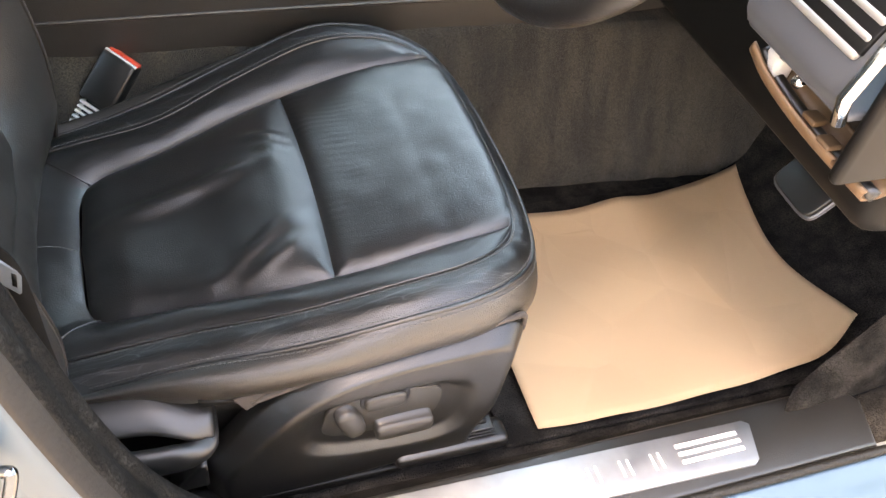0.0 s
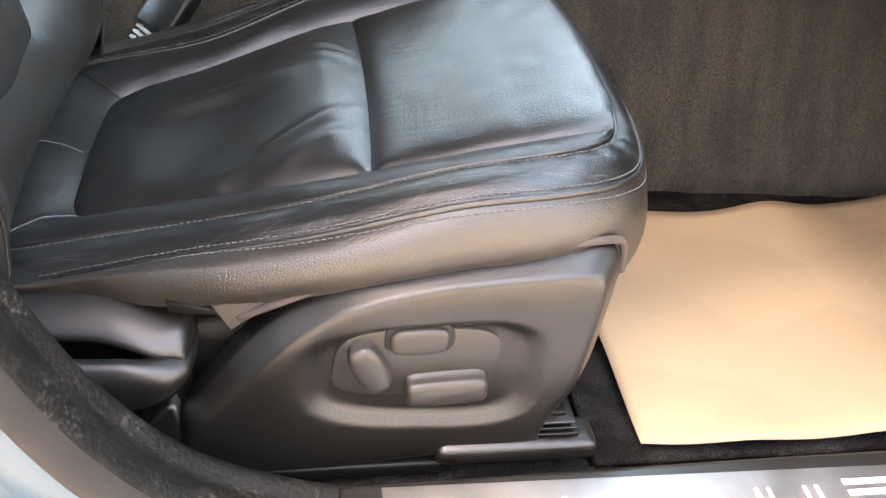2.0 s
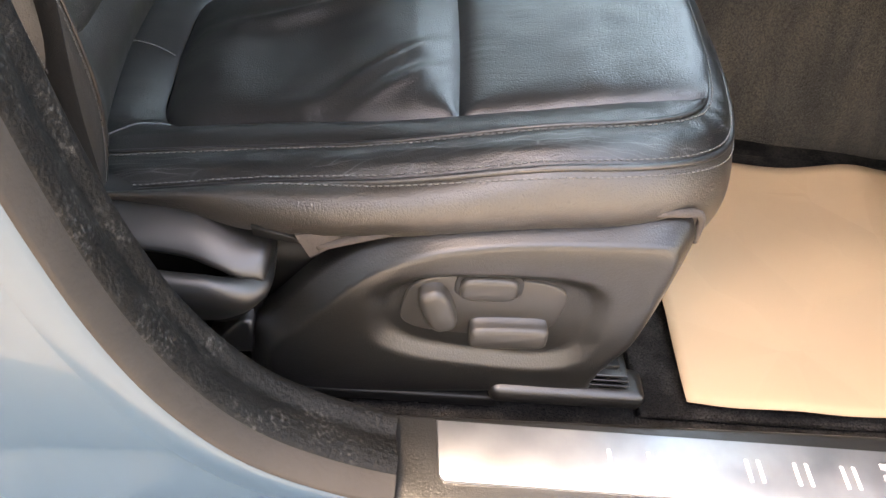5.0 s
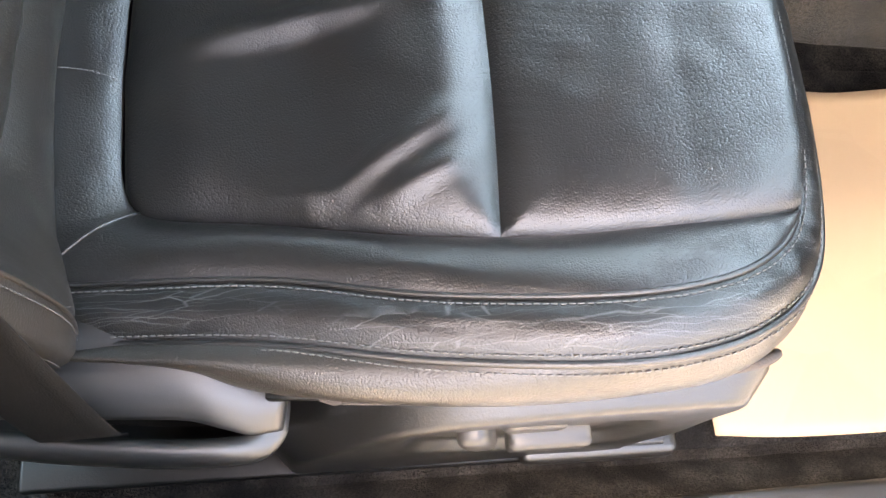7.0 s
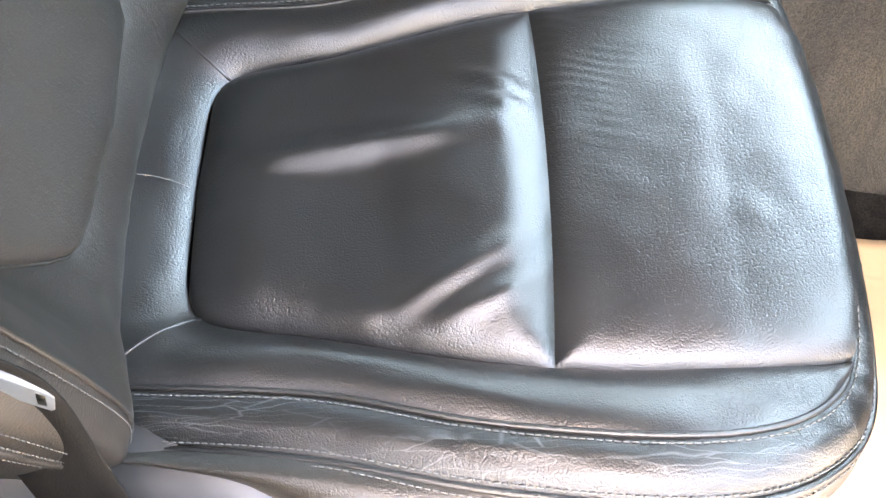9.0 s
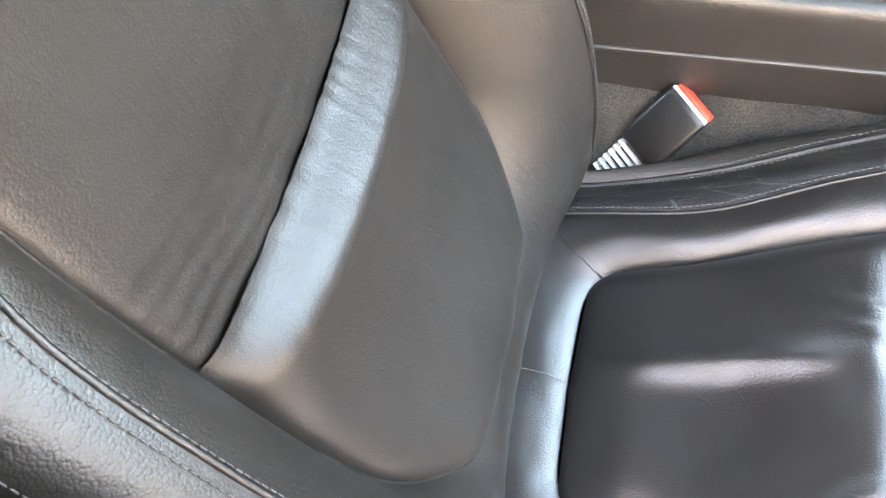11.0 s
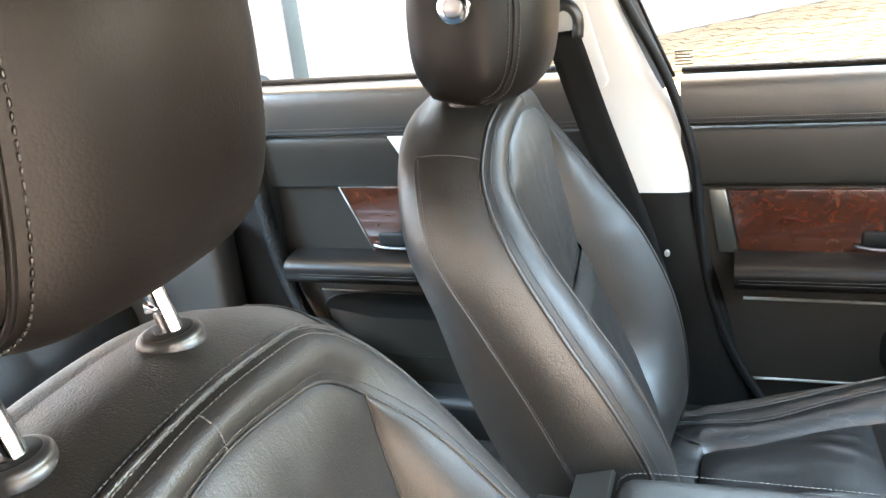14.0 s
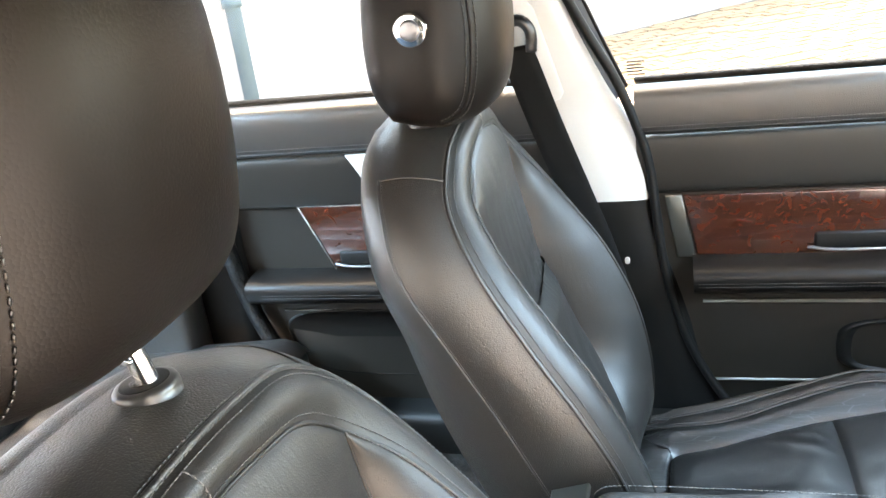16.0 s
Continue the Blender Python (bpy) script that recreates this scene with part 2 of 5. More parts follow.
def creased():
    """Side leather with fine pale cracks of wear that cross each other."""
    m = material("creased side leather", (0.007, 0.007, 0.007), 0.35, spec=0.8, rough_spread=0.02)
    n, l = m.node_tree.nodes, m.node_tree.links
    b = n["Principled BSDF"]
    g = n.new("ShaderNodeNewGeometry")
    warp = n.new("ShaderNodeTexNoise")
    warp.inputs["Scale"].default_value = 40
    l.new(g.outputs["Position"], warp.inputs["Vector"])
    add = n.new("ShaderNodeVectorMath")
    add.operation = "MULTIPLY_ADD"
    add.inputs[1].default_value = (0.008, 0.008, 0.008)
    l.new(warp.outputs["Color"], add.inputs[0])
    l.new(g.outputs["Position"], add.inputs[2])

    def lines(turn, stretch, scale, width, patch_scale, low, high):
        place = n.new("ShaderNodeMapping")
        place.inputs["Rotation"].default_value = turn
        place.inputs["Scale"].default_value = stretch
        l.new(add.outputs[0], place.inputs["Vector"])
        v = n.new("ShaderNodeTexVoronoi")
        v.feature = "DISTANCE_TO_EDGE"
        v.inputs["Scale"].default_value = scale
        l.new(place.outputs[0], v.inputs["Vector"])
        line = n.new("ShaderNodeMapRange")
        line.inputs["From Max"].default_value = width
        line.inputs["To Min"].default_value, line.inputs["To Max"].default_value = 1.0, 0.0
        l.new(v.outputs["Distance"], line.inputs["Value"])
        patch = n.new("ShaderNodeTexNoise")
        patch.inputs["Scale"].default_value = patch_scale
        l.new(place.outputs[0], patch.inputs["Vector"])
        gate = n.new("ShaderNodeMapRange")
        gate.inputs["From Min"].default_value, gate.inputs["From Max"].default_value = low, high
        l.new(patch.outputs["Fac"], gate.inputs["Value"])
        both = n.new("ShaderNodeMath")
        both.operation = "MULTIPLY"
        l.new(line.outputs[0], both.inputs[0])
        l.new(gate.outputs[0], both.inputs[1])
        return both

    one = lines((0, 0, 0.65), (0.14, 1.6, 0.22), 70, 0.022, 22, 0.42, 0.54)
    two = lines((0, 0, -0.55), (0.13, 1.5, 0.22), 84, 0.022, 24, 0.43, 0.54)
    most = n.new("ShaderNodeMath")
    most.operation = "MAXIMUM"
    l.new(one.outputs[0], most.inputs[0])
    l.new(two.outputs[0], most.inputs[1])
    x = n.new("ShaderNodeMix")
    x.data_type = "RGBA"
    x.inputs["A"].default_value, x.inputs["B"].default_value = (0.007, 0.007, 0.007, 1), (0.070, 0.074, 0.073, 1)
    l.new(most.outputs[0], x.inputs["Factor"])
    l.new(x.outputs["Result"], b.inputs["Base Color"])
    cells = n.new("ShaderNodeTexVoronoi")
    cells.inputs["Scale"].default_value = 740
    l.new(g.outputs["Position"], cells.inputs["Vector"])
    dome = n.new("ShaderNodeMath")
    dome.operation = "POWER"
    dome.inputs[1].default_value = 2.0
    l.new(cells.outputs["Distance"], dome.inputs[0])
    u = n.new("ShaderNodeBump")
    u.invert = True
    u.inputs["Strength"].default_value, u.inputs["Distance"].default_value = 0.65, 0.00038
    l.new(dome.outputs[0], u.inputs["Height"])
    l.new(u.outputs[0], b.inputs["Normal"])
    return m


def clear_glass(name, tint):
    m = bpy.data.materials.new(name)
    m.use_nodes = True
    n, l = m.node_tree.nodes, m.node_tree.links
    n.clear()
    out, mix = n.new("ShaderNodeOutputMaterial"), n.new("ShaderNodeMixShader")
    a, b, f = n.new("ShaderNodeBsdfTransparent"), n.new("ShaderNodeBsdfGlossy"), n.new("ShaderNodeFresnel")
    a.inputs[0].default_value = (*tint, 1)
    b.inputs["Roughness"].default_value = 0.02
    l.new(f.outputs[0], mix.inputs[0])
    l.new(a.outputs[0], mix.inputs[1])
    l.new(b.outputs[0], mix.inputs[2])
    l.new(mix.outputs[0], out.inputs[0])
    return m


DUSTY = dusty()
# side glass carries an added dark tint that dims the overbright outside
WOOD, CREASED, GLASS, DIMMING_GLASS = burl(), creased(), clear_glass("windscreen glass", (0.80, 0.83, 0.82)), clear_glass("side glass darkened to dim the outside", (0.25, 0.257, 0.254))


# ---- mesh helpers ----
def thing(name, label="", category="", at=(0, 0, 0), group="", kind=""):
    ob = new(name)
    ob.empty_display_size = 0.05
    ob.location = at
    return tagged(ob, label, category, group, kind)


def mesh_object(name, verts, faces, mat, parent=None, label="", smooth=True):
    me = bpy.data.meshes.new(name)
    me.from_pydata([tuple(map(float, v)) for v in verts], [], faces)
    me.materials.append(mat)
    if smooth:
        me.polygons.foreach_set("use_smooth", [True] * len(me.polygons))
    ob = new(name, me)
    if parent:
        ob.parent = parent
        top = Vector(parent.location)
        if parent.parent:
            top = top + Vector(parent.parent.location)
        ob.location = -top
    return tagged(ob, label)


def part(name, bm, mat, parent=None, label="", smooth=False):
    bm.verts.index_update()
    verts = [v.co[:] for v in bm.verts]
    faces = [[v.index for v in f.verts] for f in bm.faces]
    bm.free()
    return mesh_object(name, verts, faces, mat, parent, label, smooth)


def spline(points, n):
    """n points on a smooth curve through the given ones."""
    p = np.array(points, float)
    ext = np.vstack([2 * p[0] - p[1], p, 2 * p[-1] - p[-2]])
    t = np.linspace(0, len(p) - 1, n)
    i = np.minimum(t.astype(int), len(p) - 2)
    f = (t - i)[:, None]
    a, b, c, d = ext[i], ext[i + 1], ext[i + 2], ext[i + 3]
    return 0.5 * (2 * b + (c - a) * f + (2 * a - 5 * b + 4 * c - d) * f ** 2 + (3 * b - 3 * c + d - a) * f ** 3)


def grid_faces(r, c, close_r=False, close_c=False):
    out = []
    for i in range(r if close_r else r - 1):
        for j in range(c if close_c else c - 1):
            a, b = (i + 1) % r, (j + 1) % c
            out.append((i * c + j, i * c + b, a * c + b, a * c + j))
    return out


def sheet(name, rows, mat, parent=None, label="", close_r=False, close_c=False, smooth=True):
    rows = np.array(rows, float)
    r, c = rows.shape[:2]
    return mesh_object(name, rows.reshape(-1, 3), grid_faces(r, c, close_r, close_c), mat, parent, label, smooth)


def loft(a, b, m, bump, toward, power=1.0):
    """Rows from curve a to curve b, swollen by bump along the normal that points toward a direction."""
    a, b = np.array(a, float), np.array(b, float)
    tang = np.gradient((a + b) / 2, axis=0)
    nor = np.cross(tang, b - a)
    nor /= np.linalg.norm(nor, axis=1)[:, None] + 1e-9
    toward = np.array(toward, float) if np.ndim(toward) > 1 else np.array([toward] * len(a), float)
    nor *= np.sign((nor * toward).sum(1))[:, None]
    bump = np.broadcast_to(np.array(bump, float), (len(a),))
    rows = []
    for t in np.linspace(0, 1, m):
        s = math.sin(math.pi * t) ** power if 0 < t < 1 else 0.0
        rows.append(a * (1 - t) + b * t + nor * (bump * s)[:, None])
    return rows


def tube(name, path, radius, mat, parent=None, label="", sides=8, flat=1.0, closed=False):
    path = np.array(path, float)
    n = len(path)
    tang = np.gradient(path, axis=0)
    if closed:
        tang = np.roll(path, -1, 0) - np.roll(path, 1, 0)
    tang /= np.linalg.norm(tang, axis=1)[:, None] + 1e-12
    ref = np.array((0, 0, 1.0)) if abs(tang[:, 2]).mean() < 0.8 else np.array((0, 1.0, 0))
    verts = []
    for k in range(n):
        u = np.cross(tang[k], ref)
        u /= np.linalg.norm(u) + 1e-12
        v = np.cross(u, tang[k])
        r = radius[k] if np.ndim(radius) else radius
        for s in range(sides):
            q = 2 * math.pi * s / sides
            verts.append(path[k] + r * (math.cos(q) * u + flat * math.sin(q) * v))
    faces = grid_faces(n, sides, closed, True)
    if not closed:
        faces += [tuple(range(sides))[::-1], tuple(range((n - 1) * sides, n * sides))]
    return mesh_object(name, verts, faces, mat, parent, label)


def stitches(name, path, parent, lift=(0, 0, 0.0008), pitch=0.0052, length=0.0045, radius=0.00062, mat=None):
    """A row of single stitches laid along a curve, in one mesh."""
    path = np.array(path, float) + np.array(lift, float)
    seg = np.linalg.norm(np.diff(path, axis=0), axis=1)
    s = np.concatenate([[0], np.cumsum(seg)])
    verts, faces = [], []
    for d in np.arange(pitch, s[-1] - pitch, pitch):
        a = np.array([np.interp(d - length / 2, s, path[:, k]) for k in range(3)])
        b = np.array([np.interp(d + length / 2, s, path[:, k]) for k in range(3)])
        t = (b - a) / (np.linalg.norm(b - a) + 1e-12)
        u = np.cross(t, (0.1, 0.2, 1.0))
        u /= np.linalg.norm(u)
        v = np.cross(u, t)
        k = len(verts)
        verts.append(a)
        for q in (a * 0.8 + b * 0.2, a * 0.2 + b * 0.8):
            verts += [q + radius * u, q + radius * v, q - radius * u, q - radius * v]
        verts.append(b)
        for i in range(4):
            j = (i + 1) % 4
            faces += [(k, k + 1 + j, k + 1 + i), (k + 1 + i, k + 1 + j, k + 5 + j, k + 5 + i), (k + 9, k + 5 + i, k + 5 + j)]
    return tagged(mesh_object(name, verts, faces, mat or THREAD, parent, "pale grey stitching"), kind="stuff")


def on_rows(rows, f, toward, lift=0.0009):
    """The line at the share f of a swollen strip of rows, lifted off its surface toward a direction."""
    rows = np.array(rows, float)
    q = f * (len(rows) - 1)
    i = min(int(q), len(rows) - 2)
    line = rows[i] * (1 - q + i) + rows[i + 1] * (q - i)
    nor = np.cross(np.gradient(line, axis=0), rows[i + 1] - rows[i])
    nor /= np.linalg.norm(nor, axis=1)[:, None] + 1e-9
    nor *= np.sign((nor * np.broadcast_to(np.array(toward, float), nor.shape)).sum(1))[:, None]
    return line + nor * lift


def rounded_box(size, radius, segments=3):
    bm = bmesh.new()
    bmesh.ops.create_cube(bm, size=1)
    bmesh.ops.scale(bm, vec=size, verts=bm.verts)
    bmesh.ops.bevel(bm, geom=bm.edges[:] + bm.verts[:], offset=radius, segments=segments, affect="EDGES", profile=0.5)
    return bm


def box(name, lo, hi, mat, parent=None, label="", radius=0.004, turn=None, smooth=True):
    lo, hi = Vector(lo), Vector(hi)
    bm = rounded_box(hi - lo, min(radius, min(hi - lo) * 0.45))
    if turn is not None:
        bmesh.ops.transform(bm, matrix=turn, verts=bm.verts)
    bmesh.ops.translate(bm, vec=(lo + hi) / 2, verts=bm.verts)
    return part(name, bm, mat, parent, label, smooth)


def prism(name, outline, depth, mat, parent=None, label="", bevel=0.003, place=None, smooth=True):
    """A plate with the given outline in its own x and y, depth thick along z, then placed by a matrix."""
    bm = bmesh.new()
    f = bm.faces.new([bm.verts.new((x, y, 0)) for x, y in outline])
    bm.normal_update()
    if f.normal.z < 0:
        f.normal_flip()
    got = bmesh.ops.extrude_face_region(bm, geom=[f])
    vs = [g for g in got["geom"] if isinstance(g, bmesh.types.BMVert)]
    bmesh.ops.translate(bm, vec=(0, 0, depth), verts=vs)
    f.normal_flip()
    if bevel:
        rim = [e for e in bm.edges if all(abs(v.co.z - depth) < 1e-7 for v in e.verts)]
        bmesh.ops.bevel(bm, geom=rim, offset=bevel, segments=3, affect="EDGES", profile=0.5)
    if place is not None:
        bmesh.ops.transform(bm, matrix=place, verts=bm.verts)
    return part(name, bm, mat, parent, label, smooth)


def ring_outline(rx, ry, power=4, n=40):
    out = []
    for k in range(n):
        a = 2 * math.pi * k / n
        c, s = math.cos(a), math.sin(a)
        out.append((rx * math.copysign(abs(c) ** (2 / power), c), ry * math.copysign(abs(s) ** (2 / power), s)))
    return out


def mirrored(half, yc):
    """A curve over both sides from (x, half width, z) points that run from one end to the middle."""
    one = [(x, yc - h, z) for x, h, z in half]
    return one + [(x, yc + h, z) for x, h, z in half[-2::-1]]


FACE_OUT = Matrix(((1, 0, 0, 0), (0, 0, -1, 0), (0, 1, 0, 0), (0, 0, 0, 1)))  # outline x, y to world x, z; thickness to -y

# ---- outside ground, wall, pipe ----
sheet("ground", [[(x, y, 0.0) for x in (-300, -20, 0, 20, 300)] for y in (-300, -20, 0, 20, 300)], EARTH, label="sandy earth under the brick paving", smooth=False)
tagged(bpy.data.objects["ground"], "sandy earth under red clay brick paving", "ground", kind="structure")

WALL_DIR = Vector((0.69, 0.724, 0)).normalized()
WALL_AT = Vector((-0.93, 7.59, 0))
wall_turn = math.degrees(math.atan2(WALL_DIR.y, WALL_DIR.x))
bm = rounded_box((40, 0.25, 4.0), 0.02, 1)
bmesh.ops.transform(bm, matrix=pose(WALL_AT.x - 0.09, WALL_AT.y + 0.087, 2.0, 0, 0, wall_turn), verts=bm.verts)
tagged(part("wall", bm, WALL_PAINT), "white painted yard wall in bright sun", "wall", kind="structure")

# unseen wall on the near side, added to bounce warm light and fill reflections
bm = rounded_box((30, 0.3, 4.2), 0.02, 1)
bmesh.ops.translate(bm, vec=(0, -4.6, 2.1), verts=bm.verts)
tagged(part("wall_house", bm, BOUNCE_WALL_PAINT), "unseen cream wall added to bounce light at the car", "wall", kind="structure")

pipe = thing("drain_pipe", "pale blue painted drain pipe at the white wall", "pipe", (-3.27, 4.98, 0))
tube("pipe", [(-3.27, 4.98, 0.0), (-3.27, 4.98, 1.5), (-3.27, 4.98, 3.8)], 0.055, PIPE_PAINT, pipe, sides=20)
tube("collar", [(-3.27, 4.98, 0.86), (-3.27, 4.98, 0.96)], 0.072, PIPE_PAINT, pipe, sides=20)

# ---- car floor, tunnel, sills ----
FLOOR = 0.338


def ripple(x, y, size, height, seed=0.0):
    return height * noise.noise((x * size + seed, y * size, seed))


rows = [[(x, y, FLOOR + ripple(x, y, 14, 0.003)) for x in np.linspace(-1.25, 1.05, 70)] for y in np.linspace(-0.66, 0.70, 44)]
tagged(sheet("floor", rows, CARPET_DARK), "black carpeted car floor", "floor", kind="structure")


def tunnel_rows():
    prof = [(-0.190, FLOOR - 0.02), (-0.183, FLOOR + 0.02), (-0.166, 0.40), (-0.142, 0.45), (-0.116, 0.51), (-0.098, 0.556), (-0.086, 0.570), (-0.075, 0.572)]
    prof = [(p[0], p[1]) for p in spline([(a, b, 0) for a, b in prof], 26)]
    xs = np.linspace(-1.0, 0.98, 110)
    rows = []
    for x in xs:
        row = []
        for y, z in prof:
            low = max(0.0, 1 - (z - FLOOR) / 0.16)
            fold = 0.002 * low * math.sin(x * 70 + 9 * noise.noise((x * 6, z * 5, 2.0))) * max(0.0, min(1.0, (x - 0.35) / 0.1))
            wide = 0.015 * max(0.0, min(1.0, x / 0.3)) + 0.055 * max(0.0, x - 0.35)
            row.append((x, y - wide + fold + ripple(x, z, 12, 0.004, 3.0), z - 0.08 * max(0, x - 0.75)))
        rows.append(row)
    return rows


left = tunnel_rows()
rows = [r + [(x, -y, z) for x, y, z in r[::-1]] for r in left]
tagged(sheet("tunnel", rows, CARPET), "brown grey carpet over the centre tunnel, brushed and creased", "carpet", kind="structure")

# toe board rising to the bulkhead
rows = [[(0.74 + 0.30 * t, y, FLOOR + 0.004 + 0.36 * t ** 1.2 + ripple(t * 0.4, y, 10, 0.006)) for y in np.linspace(-0.68, 0.68, 40)] for t in np.linspace(0, 1, 14)]
tagged(sheet("toe_board", rows, CARPET_DARK), "black carpet rising to the bulkhead", "carpet", kind="structure")
box("bulkhead", (1.04, -0.78, 0.3), (1.08, 0.78, 1.0), PLASTIC_SOFT)
tagged(bpy.data.objects["bulkhead"], "black bulkhead behind the dashboard", "bulkhead", kind="structure")

# driver's floor mat
bm = rounded_box((0.56, 0.39, 0.008), 0.0035, 2)
bmesh.ops.translate(bm, vec=(0.47, -0.44, FLOOR + 0.006), verts=bm.verts)
tagged(part("floor_mat", bm, CARPET_DARK), "black carpet floor mat under the paper", "floor mat")

# kraft paper
PAPER_NEAR = spline([(0.232, -0.626, 0), (0.31, -0.632, 0), (0.42, -0.632, 0), (0.55, -0.63, 0), (0.66, -0.615, 0), (0.735, -0.575, 0)], 40)
PAPER_FAR = spline([(0.20, -0.268, 0), (0.33, -0.272, 0), (0.44, -0.284, 0), (0.53, -0.284, 0), (0.63, -0.268, 0), (0.735, -0.252, 0)], 40)
rows = []
for t in np.linspace(0, 1, 30):
    row = []
    for k in range(40):
        x = PAPER_NEAR[k][0] * (1 - t) + PAPER_FAR[k][0] * t - 0.035 * math.sin(math.pi * t) * (k / 39) ** 3 + 0.012 * math.sin(math.pi * t) * (1 - k / 39)
        y = PAPER_NEAR[k][1] * (1 - t) + PAPER_FAR[k][1] * t
        lift = 0.016 + 0.012 * max(0.0, min(1.0, (x - 0.36) / 0.24)) + 0.003 * math.sin(x * 19 + y * 6) + 0.003 * math.sin(y * 31 - x * 9) + ripple(x, y, 9, 0.003, 5.0)
        lift += 0.02 * max(0, (x - 0.62) / 0.12) ** 2 + 0.003 * max(0, 1 - t * 6) * math.sin(x * 24)  ** 2
        lift += 0.012 * math.exp(-((x - 0.50) / 0.05) ** 2) * max(0, (t - 0.75) * 4)
        row.append((x, y, FLOOR + 0.004 + lift))
    rows.append(row)
paper = sheet("floor_paper", rows, KRAFT)
tagged(paper, "tan kraft paper sheet laid over the driver's floor mat", "paper")
sol = paper.modifiers.new("thickness", "SOLIDIFY")
sol.thickness = 0.0006

# ---- body side at the driver's door ----
body = thing("car", "pale blue silver car body with open driver's door aperture", "car body", (0, 0, 0))

APERTURE = [(-0.455, 1.36), (-0.385, 1.22), (-0.320, 1.06), (-0.280, 0.93), (-0.257, 0.82), (-0.242, 0.74), (-0.224, 0.655), (-0.202, 0.58), (-0.172, 0.515), (-0.130, 0.462), (-0.075, 0.428), (-0.01, 0.408), (0.08, 0.398), (0.25, 0.393), (0.45, 0.392), (0.60, 0.395), (0.70, 0.43), (0.76, 0.52), (0.80, 0.70), (0.80, 0.95)]
ap = spline([(x, 0, z) for x, z in APERTURE], 150)
tan = np.gradient(ap, axis=0)
tan /= np.linalg.norm(tan, axis=1)[:, None]
out_n = np.stack([tan[:, 2], 0 * tan[:, 0], -tan[:, 0]], axis=1)
out_n *= np.where((out_n * (ap - np.array((0.25, 0, 1.0)))).sum(1) > 0, 1, -1)[:, None]


def lean(z):
    """How far the body side leans inward above the waist."""
    return 0.36 * max(0.0, z - 0.95)


def along(off, y):
    p = ap + out_n * off
    return np.array([(x, y + lean(z), z) for x, _, z in p])


seal_prof = [(-0.010, -0.690), (-0.002, -0.690), (0.001, -0.698), (-0.003, -0.709), (0.0, -0.717), (0.003, -0.728), (0.002, -0.740), (-0.003, -0.745), (-0.009, -0.742)]
rows = [along(-o, y) for o, y in spline([(a, b, 0) for a, b in seal_prof], 24)[:, :2]]
keep = int(np.argmax(ap[:, 0] > -0.03))
seal = sheet("door_seal", np.transpose(np.array(rows), (1, 0, 2))[:keep], DUSTY, body, "black dusty rubber door seal")
# painted flange behind the seal and the outer skin
# inward facing part of the flange; its shade is put into the brown grey
rows = [along(o, y) for o, y in ((0.0, -0.736), (0.0, -0.745), (0.002, -0.755), (0.0045, -0.762), (0.0065, -0.7645), (0.009, -0.763))]
sheet("flange_strip", np.transpose(np.array(rows), (1, 0, 2))[:keep], SHADED_FLANGE, body, "painted flange strip, its shade put in as brown grey")
rows = [along(o, y) for o, y in ((0.005, -0.758), (0.008, -0.7635), (0.012, -0.765), (0.022, -0.7655), (0.034, -0.764))]
sheet("aperture_flange", np.transpose(np.array(rows), (1, 0, 2))[:keep], PAINT, body)
edge = along(0.034, -0.764)[:keep]
rows = []
for t in np.linspace(0, 1, 14):
    row = []
    for x, y, z in edge:
        if z > 0.46:
            q = (x - 0.02 - 0.28 * t, y + 0.006 * min(1.0, t * 3) - 0.06 * max(0.0, t - 0.3), z - 0.06 * t)
        else:
            q = (x - 0.25 * t, y - 0.05 * t, z - 0.20 * t)
        row.append(np.array((x, y, z)) * (1 - min(1, t * 3)) + np.array(q) * min(1, t * 3))
    rows.append(row)
sheet("pillar_skin", rows, PAINT, body)
# rocker under the door
rock = [(-0.764, 0.386), (-0.774, 0.384), (-0.79, 0.379), (-0.815, 0.374), (-0.85, 0.366), (-0.88, 0.352), (-0.90, 0.328), (-0.905, 0.29), (-0.895, 0.24), (-0.86, 0.20)]
rock = spline([(a, b, 0) for a, b in rock], 30)
rows = [[(x, y, z) for y, z, _ in rock] for x in np.linspace(-0.6, 1.1, 30)]
sheet("rocker_panel", rows, PAINT, body)
tube("sill_rubber", [(x, -0.768, 0.392) for x in np.linspace(-0.05, 0.75, 20)], 0.006, RUBBER, body, "thin black rubber lip")

# inner sill: dark carpet flange and black cover with the metal tread plate
rows = []
for x in np.linspace(-0.55, 0.78, 60):
    prof = [(-0.636, FLOOR - 0.01), (-0.648, FLOOR + 0.006), (-0.657, 0.356), (-0.667, 0.368), (-0.680, 0.379), (-0.70, 0.384), (-0.755, 0.384)]
    rows.append([(x, y, z + ripple(x, y, 30, 0.002)) for y, z in prof])
sheet("sill_carpet", rows, CARPET_DARK, body, "black carpet folded over the inner sill")

cover = thing("sill_cover", "black plastic sill cover with brushed metal tread plate", "sill trim", (0.25, -0.715, 0.386))
prism("cover", [(-0.031, -0.679), (0.30, -0.674), (0.62, -0.672), (0.64, -0.70), (0.62, -0.762), (0.30, -0.764), (-0.035, -0.764)], 0.010, PLASTIC, cover, "", 0.006, pose(0, 0, 0.386))
plate = prism("tread_plate", [(0.001, -0.686), (0.462, -0.693), (0.470, -0.699), (0.456, -0.744), (0.448, -0.749), (0.006, -0.738), (0.002, -0.733)], 0.003, ALLOY, cover, "brushed aluminium tread plate with etched letters", 0.001, pose(0, 0, 0.3965))


